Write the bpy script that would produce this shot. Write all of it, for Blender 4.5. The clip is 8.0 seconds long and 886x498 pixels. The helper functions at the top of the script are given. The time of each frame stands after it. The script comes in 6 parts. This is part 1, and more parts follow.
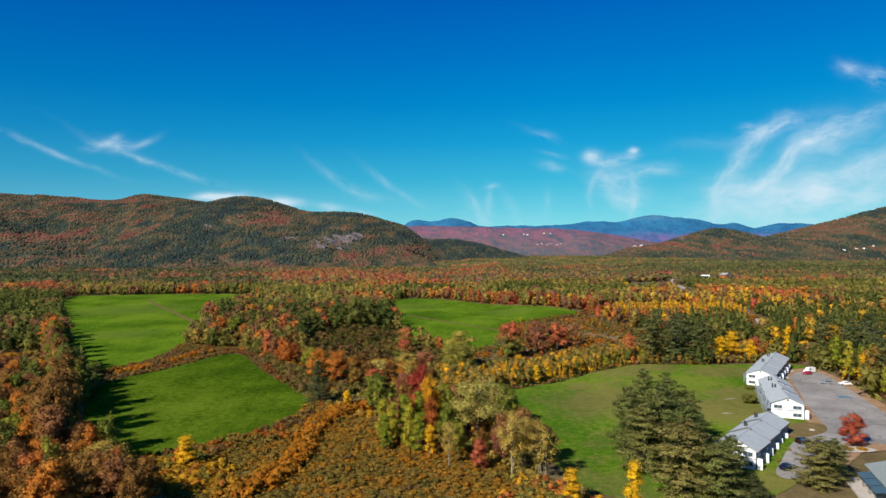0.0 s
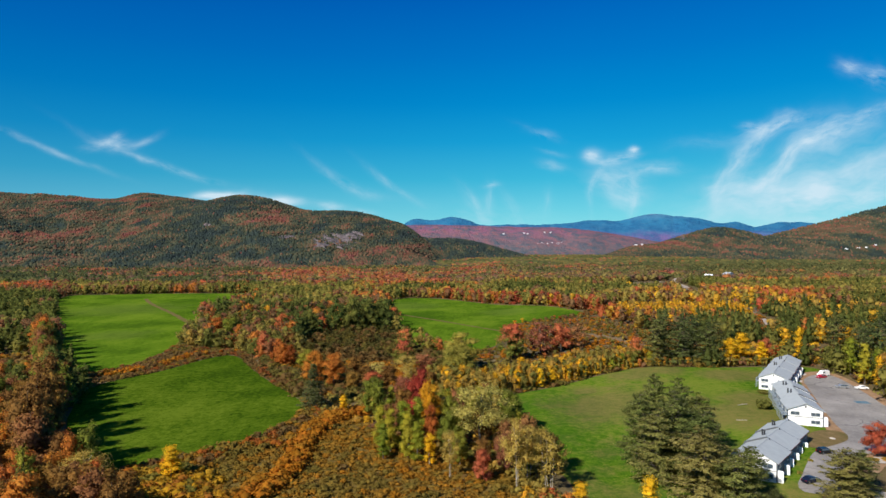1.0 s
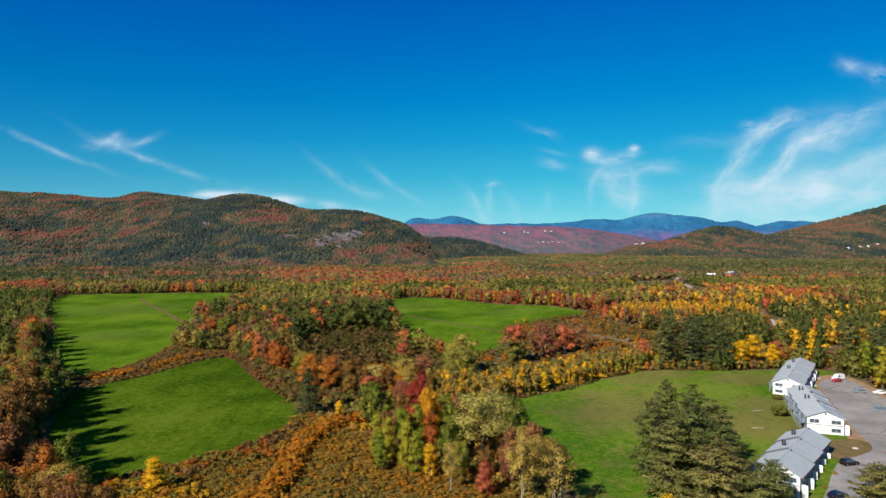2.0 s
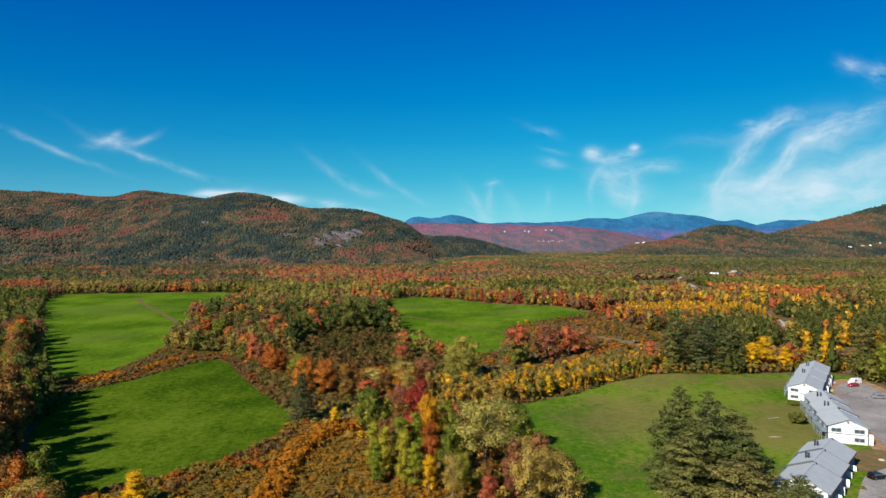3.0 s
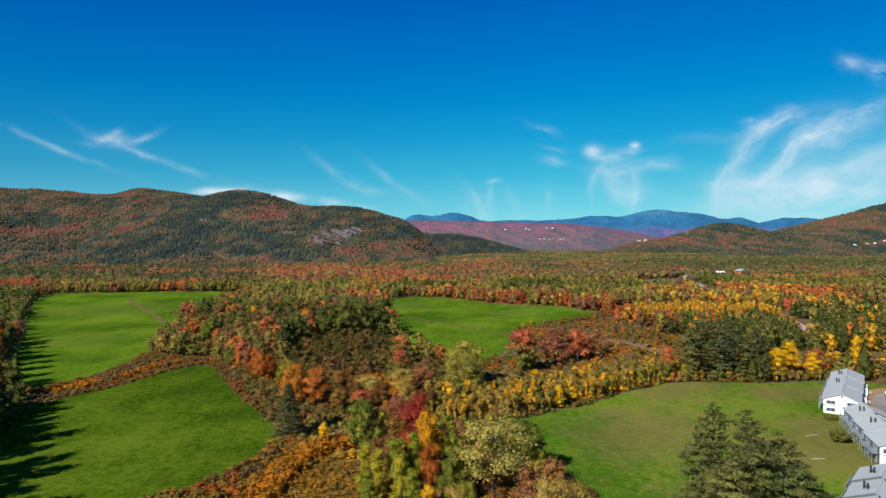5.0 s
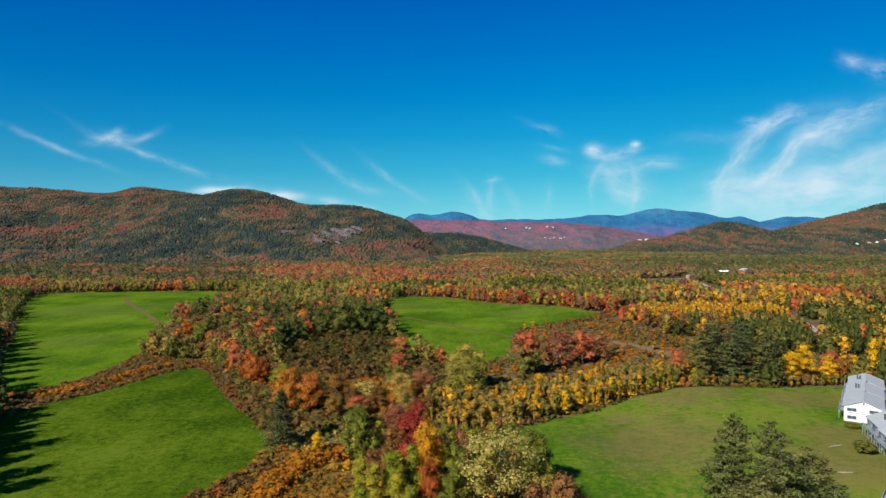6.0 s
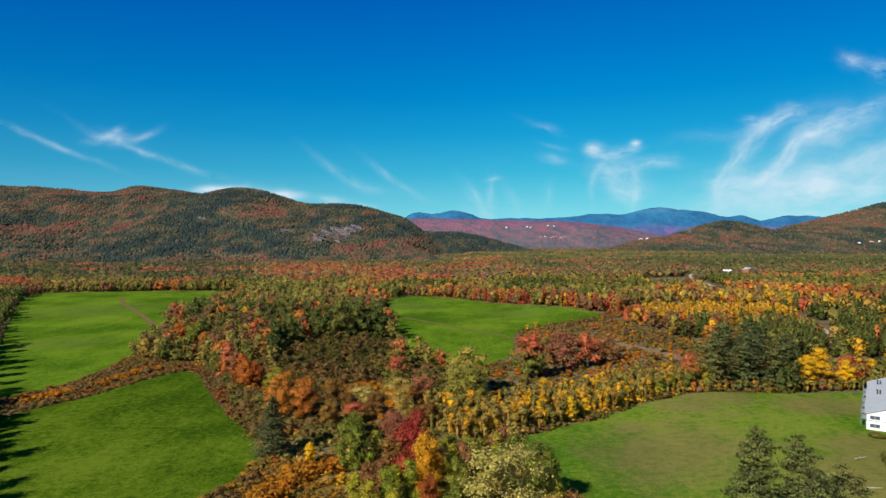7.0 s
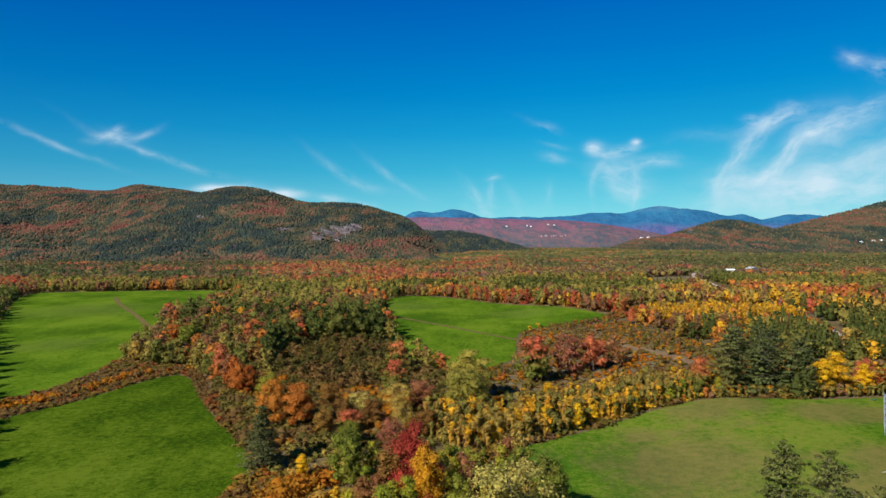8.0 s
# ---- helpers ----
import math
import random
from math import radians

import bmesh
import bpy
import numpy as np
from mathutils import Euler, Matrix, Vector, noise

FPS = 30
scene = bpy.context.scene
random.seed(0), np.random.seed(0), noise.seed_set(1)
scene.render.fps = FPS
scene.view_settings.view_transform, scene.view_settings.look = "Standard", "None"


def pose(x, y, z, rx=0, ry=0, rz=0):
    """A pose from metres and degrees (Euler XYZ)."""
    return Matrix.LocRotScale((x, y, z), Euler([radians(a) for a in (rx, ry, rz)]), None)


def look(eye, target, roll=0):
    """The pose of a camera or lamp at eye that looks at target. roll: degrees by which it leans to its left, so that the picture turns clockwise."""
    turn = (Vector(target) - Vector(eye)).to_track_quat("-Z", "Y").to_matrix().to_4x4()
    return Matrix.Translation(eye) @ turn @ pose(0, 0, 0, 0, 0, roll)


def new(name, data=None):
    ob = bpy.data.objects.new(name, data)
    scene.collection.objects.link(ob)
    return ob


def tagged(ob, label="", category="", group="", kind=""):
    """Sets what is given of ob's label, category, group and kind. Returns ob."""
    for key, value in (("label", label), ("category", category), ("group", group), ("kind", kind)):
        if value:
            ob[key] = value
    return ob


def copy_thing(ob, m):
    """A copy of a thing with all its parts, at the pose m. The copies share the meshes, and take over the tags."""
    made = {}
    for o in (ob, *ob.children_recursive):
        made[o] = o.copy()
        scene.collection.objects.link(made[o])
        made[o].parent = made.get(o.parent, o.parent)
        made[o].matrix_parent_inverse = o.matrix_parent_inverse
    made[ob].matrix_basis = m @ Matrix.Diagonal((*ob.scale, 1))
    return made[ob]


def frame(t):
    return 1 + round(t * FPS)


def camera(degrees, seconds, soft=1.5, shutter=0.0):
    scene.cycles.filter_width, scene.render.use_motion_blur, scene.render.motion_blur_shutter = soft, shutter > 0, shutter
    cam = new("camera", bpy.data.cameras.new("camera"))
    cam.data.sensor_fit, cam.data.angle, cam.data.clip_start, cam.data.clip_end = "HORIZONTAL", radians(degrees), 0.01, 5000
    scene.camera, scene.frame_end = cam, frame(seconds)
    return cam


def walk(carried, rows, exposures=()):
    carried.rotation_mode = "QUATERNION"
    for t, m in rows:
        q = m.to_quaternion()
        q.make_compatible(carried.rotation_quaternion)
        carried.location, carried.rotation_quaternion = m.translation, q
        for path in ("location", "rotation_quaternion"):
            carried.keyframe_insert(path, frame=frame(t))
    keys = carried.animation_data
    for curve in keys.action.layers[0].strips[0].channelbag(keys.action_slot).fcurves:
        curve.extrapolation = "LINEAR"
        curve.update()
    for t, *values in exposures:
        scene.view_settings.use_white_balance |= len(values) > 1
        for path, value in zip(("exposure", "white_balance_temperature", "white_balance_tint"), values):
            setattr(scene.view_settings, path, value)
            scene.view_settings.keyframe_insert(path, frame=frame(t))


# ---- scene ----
cam = camera(73.0, 8.0, soft=1.5)
# seconds, x, y, z, yaw to the right, pitch
PATH = [
    (0, 0.93, 0.26, 61.39, -0.18, -0.18),
    (1, 0.81, 9.63, 61.34, -0.20, -0.28),
    (2, 0.69, 19.20, 61.29, -0.22, -0.38),
    (3, 0.57, 28.92, 61.24, -0.24, -0.47),
    (4, 0.45, 38.75, 61.19, -0.26, -0.57),
    (5, 0.33, 48.62, 61.14, -0.28, -0.67),
    (6, 0.21, 58.50, 61.09, -0.30, -0.76),
    (7, 0.09, 68.32, 61.05, -0.32, -0.86),
    (8, -0.03, 78.03, 61.00, -0.34, -0.96),
]
walk(cam, [(t, pose(x, y, z, 90 + pitch, 0, -yaw)) for t, x, y, z, yaw, pitch in PATH])

# ---------------------------------------------------------------- light
SUN_EL, SUN_AZ = radians(38), radians(226)      # azimuth clockwise from +y
SUN_FROM = Vector((math.sin(SUN_AZ) * math.cos(SUN_EL), math.cos(SUN_AZ) * math.cos(SUN_EL), math.sin(SUN_EL)))
sun = new("sun", bpy.data.lights.new("sun", "SUN"))
sun.data.energy, sun.data.angle, sun.data.color = 4.3, radians(0.53), (1.0, 0.93, 0.82)
sun.matrix_world = look(SUN_FROM * 300, (0, 0, 0))
scene.view_settings.exposure = 0.74


class Nodes:
    """Small shorthand for a node tree."""

    def __init__(self, tree):
        self.t = tree
        tree.nodes.clear()

    def add(self, kind, *links, operation="", use_clamp=False, data_type="", blend_type="", attribute_name=""):
        n = self.t.nodes.new(kind)
        if operation:
            n.operation = operation
        if use_clamp:
            n.use_clamp = True
        if data_type:
            n.data_type = data_type
        if blend_type:
            n.blend_type = blend_type
        if attribute_name:
            n.attribute_name = attribute_name
        for key, v in links:
            if isinstance(v, bpy.types.NodeSocket):
                self.t.links.new(v, n.inputs[key])
            else:
                n.inputs[key].default_value = v
        return n

    def math(self, op, a, b=0.0, c=0.0, clamp=False):
        return self.add("ShaderNodeMath", (0, a), (1, b), (2, c), operation=op, use_clamp=clamp).outputs[0]

    def mix(self, fac, a, b, mode="MIX"):
        n = self.add("ShaderNodeMix", (0, fac), (6, a), (7, b), data_type="RGBA", blend_type=mode)
        return n.outputs[2]

    def noise(self, vec, scale, detail=3.0, rough=0.55):
        return self.add("ShaderNodeTexNoise", ("Vector", vec), ("Scale", scale), ("Detail", detail), ("Roughness", rough)).outputs[0]

    def ramp(self, fac, stops, how="LINEAR"):
        n = self.add("ShaderNodeValToRGB", (0, fac))
        n.color_ramp.interpolation = how
        e = n.color_ramp.elements
        while len(e) < len(stops):
            e.new(0.5)
        for el, (p, c) in zip(e, stops):
            el.position = p
        for el, (p, c) in zip(e, stops):
            el.color = (*c, 1) if len(c) == 3 else c
        return n.outputs[0]

    def remap(self, v, a, b, c=0.0, d=1.0):
        return self.add("ShaderNodeMapRange", (0, v), (1, a), (2, b), (3, c), (4, d)).outputs[0]


def build_world():
    world = bpy.data.worlds.new("autumn_sky")
    scene.world = world
    world.use_nodes = True
    N = Nodes(world.node_tree)
    sky = N.add("ShaderNodeTexSky")
    sky.sky_type, sky.sun_disc, sky.sun_elevation, sky.sun_rotation = "NISHITA", False, SUN_EL, SUN_AZ
    sky.altitude, sky.air_density, sky.dust_density, sky.ozone_density = 1200.0, 1.0, 0.1, 5.0
    way = N.add("ShaderNodeTexCoord").outputs["Generated"]
    xyz = N.add("ShaderNodeSeparateXYZ", (0, way))
    # deep, clear autumn blue by height above the horizon
    blue = N.ramp(xyz.outputs[2], [(0.0, (1.75, 5.0, 5.5)), (0.06, (0.85, 4.05, 5.05)), (0.11, (0.26, 3.15, 4.65)), (0.17, (0.04, 2.32, 4.45)),
                                   (0.23, (0.0, 1.70, 4.15)), (0.30, (0.0, 1.20, 3.80)), (0.38, (0.0, 0.80, 3.35)), (0.7, (0.03, 0.52, 2.4)), (1.0, (0.03, 0.45, 2.0))])
    # and deepest at right angles to the sun
    toward = N.add("ShaderNodeVectorMath", (0, way), (1, (math.sin(SUN_AZ + 0.35), math.cos(SUN_AZ + 0.35), 0)), operation="DOT_PRODUCT").outputs["Value"]
    deep = N.remap(toward, -0.55, 0.25, 1.06, 0.72)
    blue = N.mix(1.0, blue, N.add("ShaderNodeCombineXYZ", (0, deep), (1, deep), (2, N.math("POWER", deep, 0.6))).outputs[0], "MULTIPLY")
    rich = N.mix(0.92, N.add("ShaderNodeHueSaturation", ("Hue", 0.5), ("Saturation", 1.4), ("Value", 0.8), ("Color", sky.outputs[0])).outputs[0], blue)
    ahead = N.math("MAXIMUM", xyz.outputs[1], 0.02)
    u = N.math("DIVIDE", xyz.outputs[0], ahead)
    v = N.math("DIVIDE", xyz.outputs[2], ahead)
    flat = N.add("ShaderNodeCombineXYZ", (0, u), (1, v)).outputs[0]
    warp = N.add("ShaderNodeTexNoise", ("Vector", flat), ("Scale", 9.0), ("Detail", 3.0)).outputs["Color"]
    shift = N.add("ShaderNodeVectorMath", (0, warp), (1, (0.5, 0.5, 0.5)), operation="SUBTRACT").outputs[0]
    # cirrus wisps: bearing, height, turn in degrees, half length, half thickness, density, fibre scale, bend
    west = [
        (-0.671, 0.164, -20, 0.109, 0.0052, 0.36, 30, 0.0), (-0.477, 0.136, -19, 0.109, 0.0057, 0.46, 34, 0.1),
        (-0.553, 0.174, -14, 0.032, 0.0113, 0.62, 40, 0.0), (-0.546, 0.186, 30, 0.012, 0.0057, 0.50, 50, 0.0),
        (-0.505, 0.172, 20, 0.026, 0.0057, 0.36, 40, 0.1), (-0.584, 0.171, 8, 0.025, 0.0076, 0.30, 40, 0.0),
        (-0.375, 0.085, 4, 0.043, 0.0085, 1.70, 8, 0.0), (-0.281, 0.077, -4, 0.042, 0.0085, 1.70, 8, 0.0),
        (-0.188, 0.067, -2, 0.025, 0.0076, 0.70, 26, 0.0), (-0.141, 0.058, -4, 0.025, 0.0066, 0.70, 26, 0.0),
    ]
    ahead_high = [
        (-0.161, 0.101, -26, 0.062, 0.0076, 0.32, 40, 0.2), (-0.089, 0.097, -34, 0.049, 0.0057, 0.34, 40, 0.1),
        (0.078, 0.101, 8, 0.013, 0.0047, 0.50, 50, 0.0), (0.073, 0.078, 82, 0.025, 0.0085, 0.28, 45, 0.0),
        (0.050, 0.070, -58, 0.034, 0.0085, 0.30, 45, -0.2), (0.116, 0.065, -60, 0.030, 0.0085, 0.20, 45, -0.2),
        (0.167, 0.070, 86, 0.023, 0.0094, 0.16, 45, 0.0), (0.069, 0.053, -4, 0.085, 0.0170, 0.24, 30, 0.0),
        (0.163, 0.188, -13, 0.034, 0.0076, 0.28, 40, 0.1), (0.177, 0.133, -4, 0.023, 0.0085, 0.30, 40, 0.0),
        (0.180, 0.156, -10, 0.025, 0.0057, 0.16, 40, 0.0), (0.250, 0.149, -6, 0.015, 0.0085, 1.70, 16, 0.0),
        (0.295, 0.145, 8, 0.025, 0.0076, 1.40, 20, 0.0), (0.310, 0.159, 10, 0.009, 0.0066, 0.90, 40, 0.0),
        (0.273, 0.138, 0, 0.021, 0.0057, 0.60, 40, 0.0), (0.290, 0.102, -16, 0.047, 0.0283, 0.62, 24, 0.0),
        (0.350, 0.127, 4, 0.042, 0.0104, 0.50, 40, -0.2), (0.246, 0.106, 66, 0.038, 0.0057, 0.40, 50, -0.5),
        (0.314, 0.084, 82, 0.025, 0.0094, 0.42, 50, 0.0),
    ]
    east = [
        (0.670, 0.104, 14, 0.170, 0.0623, 1.00, 9, 0.0), (0.489, 0.150, 54, 0.087, 0.0151, 0.60, 30, -0.4),
        (0.557, 0.210, 16, 0.060, 0.0132, 0.85, 28, -0.1), (0.510, 0.203, -14, 0.017, 0.0076, 0.60, 50, 0.0),
        (0.640, 0.195, 24, 0.076, 0.0227, 0.95, 20, -0.1), (0.562, 0.135, 42, 0.087, 0.0170, 0.62, 24, -0.1),
        (0.594, 0.071, 3, 0.179, 0.0302, 0.95, 10, 0.0), (0.707, 0.227, 16, 0.047, 0.0094, 0.60, 30, 0.1),
        (0.482, 0.093, 14, 0.062, 0.0246, 0.60, 18, 0.0), (0.675, 0.303, -8, 0.021, 0.0113, 0.70, 36, 0.0),
        (0.722, 0.289, -14, 0.028, 0.0142, 0.70, 30, 0.0), (0.435, 0.172, 6, 0.057, 0.0132, 0.16, 24, 0.0),
    ]
    total = None
    for bu, bv, turn, long, thick, dense, fibre, bend in west + ahead_high + east:
        c, s_ = math.cos(radians(turn)), math.sin(radians(turn))
        loc = N.add("ShaderNodeVectorMath", (0, flat), (1, (bu, bv, 0)), operation="SUBTRACT").outputs[0]
        loc = N.add("ShaderNodeVectorMath", (0, shift), (1, (min(thick * 4.5, 0.06), min(thick * 4.5, 0.06), 0)), (2, loc), operation="MULTIPLY_ADD").outputs[0]
        a = N.add("ShaderNodeVectorMath", (0, loc), (1, (c / long, s_ / long, 0)), operation="DOT_PRODUCT").outputs["Value"]
        b = N.add("ShaderNodeVectorMath", (0, loc), (1, (-s_ / thick, c / thick, 0)), operation="DOT_PRODUCT").outputs["Value"]
        b = N.math("SUBTRACT", b, N.math("MULTIPLY", N.math("MULTIPLY", a, a), bend * long / thick * 0.5)) if bend else b
        r2 = N.math("ADD", N.math("MULTIPLY", a, a), N.math("MULTIPLY", b, b))
        body = N.math("EXPONENT", N.math("MULTIPLY", r2, -1.1))
        grain_at = N.add("ShaderNodeCombineXYZ", (0, N.math("MULTIPLY", a, long * 0.35)), (1, N.math("MULTIPLY", b, thick))).outputs[0]
        grain_at = N.add("ShaderNodeVectorMath", (0, grain_at), (1, (bu * 7, bv * 9, turn)), operation="ADD").outputs[0]
        fib = N.remap(N.noise(grain_at, fibre, 5.0, 0.62), 0.36, 0.66)
        one = N.math("MULTIPLY", N.math("MULTIPLY", body, fib), dense)
        total = one if total is None else N.math("ADD", total, one)
    front = N.math("GREATER_THAN", xyz.outputs[1], 0.05)
    cover = N.math("MULTIPLY", N.math("MINIMUM", total, 0.85), front)
    out = N.mix(cover, rich, (4.7, 5.7, 6.4, 1))
    bg = N.add("ShaderNodeBackground", (0, out), (1, 0.087))
    N.add("ShaderNodeOutputWorld", (0, bg.outputs[0]))


build_world()


# ---------------------------------------------------------------- materials
def material(name):
    m = bpy.data.materials.new(name)
    m.use_nodes = True
    return m, Nodes(m.node_tree)


def finish(N, colour, rough=0.8, bump=None, strength=0.4, dist=0.1, metal=0.0, spec=0.3):
    p = N.add("ShaderNodeBsdfPrincipled", ("Base Color", colour), ("Roughness", rough), ("Metallic", metal), ("Specular IOR Level", spec))
    if bump is not None:
        b = N.add("ShaderNodeBump", ("Height", bump), ("Strength", strength), ("Distance", dist))
        N.t.links.new(b.outputs[0], p.inputs["Normal"])
    N.add("ShaderNodeOutputMaterial", (0, p.outputs[0]))


def place(N):
    return N.add("ShaderNodeNewGeometry").outputs["Position"]


FOREST = [(0.0, (0.050, 0.070, 0.021)), (0.12, (0.088, 0.106, 0.027)), (0.26, (0.156, 0.152, 0.040)), (0.38, (0.245, 0.200, 0.052)),
          (0.5, (0.310, 0.200, 0.048)), (0.6, (0.50, 0.325, 0.024)), (0.7, (0.37, 0.160, 0.040)), (0.8, (0.34, 0.112, 0.044)),
          (0.9, (0.30, 0.074, 0.046)), (1.0, (0.142, 0.102, 0.052))]
MARSH_SHRUB = [(p, (q[0] * 0.77, q[1] * 0.76, q[2] * 0.62)) for p, q in (
    (0.0, (0.066, 0.068, 0.028)), (0.2, (0.135, 0.118, 0.036)), (0.4, (0.225, 0.150, 0.036)), (0.6, (0.32, 0.155, 0.022)), (0.7, (0.36, 0.140, 0.018)),
               (0.8, (0.27, 0.090, 0.026)), (0.9, (0.19, 0.072, 0.034)), (1.0, (0.145, 0.105, 0.050)))]
# hill forest leaves, with the blue haze of distance mixed into the colours
HAZED_HILL = [(0.0, (0.022, 0.034, 0.037)), (0.12, (0.029, 0.042, 0.036)), (0.26, (0.047, 0.055, 0.038)), (0.38, (0.068, 0.064, 0.042)),
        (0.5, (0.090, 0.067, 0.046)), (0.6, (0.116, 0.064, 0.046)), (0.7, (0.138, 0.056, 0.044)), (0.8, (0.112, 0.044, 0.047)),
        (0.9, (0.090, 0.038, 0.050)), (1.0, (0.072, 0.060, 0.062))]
# far valley leaves: distance haze blended in from the hill palette
HAZED_FOREST = [(p, tuple(0.58 * a + 0.62 * b for a, b in zip(q, h[1]))) for (p, q), h in zip(FOREST, HAZED_HILL)]
# slope below the crowns: shade between trees put in as darker leaf colours
HILL_SHADE = [(p, (r * 0.72, g * 0.72, b * 0.72)) for p, (r, g, b) in HAZED_HILL]


def leaf_material(name, stops=FOREST, attribute="", through_light=0.45, grain=0.35, vary=0.24, turning=0.0, dulled=0.10):
    """Foliage: the hue of a tree from its own random number or its stored tint, each clump a little lighter or darker."""
    m, N = material(name)
    if attribute:
        f = N.add("ShaderNodeAttribute", attribute_name=attribute).outputs["Fac"]
    else:
        f = N.add("ShaderNodeObjectInfo").outputs["Random"]
    isl = N.add("ShaderNodeNewGeometry").outputs["Random Per Island"]
    f = N.math("ADD", f, N.math("MULTIPLY", N.math("SUBTRACT", isl, 0.5), 0.05 if attribute else 0.45), clamp=True)
    c = N.ramp(f, [(p, (q[0] * 1.68, q[1] * 1.58, q[2] * 1.42)) for p, q in stops])
    patch = N.noise(place(N), grain, 3.0)
    if turning:
        # leaves low in the crown still green, the top turned
        up = N.add("ShaderNodeSeparateXYZ", (0, N.add("ShaderNodeTexCoord").outputs["Generated"])).outputs[2]
        up = N.math("ADD", up, N.math("ADD", N.math("MULTIPLY", N.math("SUBTRACT", patch, 0.5), 0.9), N.math("MULTIPLY", N.math("SUBTRACT", isl, 0.5), 0.35)))
        c = N.mix(N.remap(up, turning - 0.14, turning + 0.14), (0.20, 0.225, 0.042, 1), c)
    dull = N.remap(N.noise(place(N), grain * 0.6, 2.0), 0.35, 0.65, 0.0, dulled)
    c = N.mix(dull, c, (0.22, 0.165, 0.065, 1))
    v = N.math("MULTIPLY", N.remap(isl, 0, 1, 1 - vary, 1 + vary), N.remap(patch, 0.3, 0.7, 0.80, 1.18))
    c = N.mix(1.0, c, N.add("ShaderNodeCombineXYZ", (0, v), (1, v), (2, v)).outputs[0], "MULTIPLY")
    d = N.add("ShaderNodeBsdfDiffuse", (0, c))
    t = N.add("ShaderNodeBsdfTranslucent", (0, c))
    mix = N.add("ShaderNodeMixShader", (0, through_light), (1, d.outputs[0]), (2, t.outputs[0]))
    N.add("ShaderNodeOutputMaterial", (0, mix.outputs[0]))
    return m


def bark_material(name, dark, light, scale=3.0):
    m, N = material(name)
    at = N.add("ShaderNodeVectorMath", (0, place(N)), (1, (1, 1, 0.3)), operation="MULTIPLY").outputs[0]
    n = N.noise(at, scale, 5.0)
    finish(N, N.ramp(n, [(0.35, dark), (0.65, light)]), 0.9, n, 0.5, 0.05)
    return m


def plain(name, colour, rough=0.6, vary=0.15, scale=1.5, metal=0.0, spec=0.4, bump=0.15):
    """Paint, metal or plastic with faint dirt."""
    m, N = material(name)
    p = place(N)
    n = N.noise(p, scale, 6.0, 0.65)
    fine = N.noise(p, scale * 14, 3.0)
    lo = tuple(c * (1 - vary) for c in colour)
    hi = tuple(min(1, c * (1 + vary * 0.5)) for c in colour)
    c = N.ramp(N.math("ADD", N.math("MULTIPLY", n, 0.8), N.math("MULTIPLY", fine, 0.2)), [(0.3, lo), (0.7, hi)])
    finish(N, c, rough, fine, bump, 0.02, metal, spec)
    return m


def grass_material(name, low, mid, high, bare, bare_amount=0.35, streak=0.0, worn=()):
    """Mown grass: broad drift, mowing streaks, mottle and bare patches."""
    m, N = material(name)
    p = place(N)
    stretch = N.add("ShaderNodeVectorMath", (0, p), (1, (1.0, 0.35, 1.0)), operation="MULTIPLY").outputs[0]
    broad = N.noise(p, 0.016, 4.0, 0.6)
    mott = N.noise(p, 0.42, 6.0, 0.8)
    fine = N.noise(p, 1.9, 5.0, 0.8)
    lines = N.noise(stretch, 0.12, 4.0, 0.65)
    f = N.math("ADD", N.math("MULTIPLY", broad, 0.30), N.math("MULTIPLY", mott, 0.32))
    f = N.math("ADD", f, N.math("MULTIPLY", fine, 0.26))
    f = N.math("ADD", f, N.math("MULTIPLY", lines, 0.12 + streak))
    low, mid, high = (tuple(v * 1.26 for v in q) for q in (low, mid, high))
    c = N.ramp(f, [(0.452, low), (0.5, mid), (0.548, high)])
    spots = N.add("ShaderNodeVectorMath", (0, p), (1, (31.7, 11.3, 0)), operation="ADD").outputs[0]
    b = N.remap(N.math("ADD", N.math("MULTIPLY", N.noise(spots, 0.02, 5.0, 0.65), 0.8), N.math("MULTIPLY", mott, 0.2)), 0.64 - bare_amount * 0.3, 0.80 - bare_amount * 0.3)
    for wx, wy, wr in worn:
        d = N.add("ShaderNodeVectorMath", (0, p), (1, (wx, wy, 5.0)), operation="DISTANCE").outputs["Value"]
        d = N.math("ADD", N.math("DIVIDE", d, wr), N.math("MULTIPLY", N.math("SUBTRACT", N.noise(p, 0.07, 6.0, 0.75), 0.5), 2.4))
        b = N.math("MAXIMUM", b, N.remap(d, 1.2, 0.5, 0.0, 0.70))
    b = N.math("MULTIPLY", b, N.remap(N.math("ADD", N.math("MULTIPLY", mott, 0.5), N.math("MULTIPLY", fine, 0.5)), 0.40, 0.60, 0.55, 1.05))
    c = N.mix(N.math("MULTIPLY", b, 0.9), c, (*bare, 1))
    finish(N, c, 0.95, N.math("ADD", mott, fine), 0.6, 0.25, 0, 0.0)
    return m


def soil_material(name, stops, scale=0.3, bump=0.5):
    m, N = material(name)
    p = place(N)
    n = N.math("ADD", N.math("MULTIPLY", N.noise(p, scale, 6.0, 0.68), 0.65), N.math("MULTIPLY", N.noise(p, scale * 9, 4.0), 0.35))
    finish(N, N.ramp(n, [(a, tuple(v * 1.12 for v in q)) for a, q in stops]), 0.95, n, bump, 0.2, 0, 0.02)
    return m


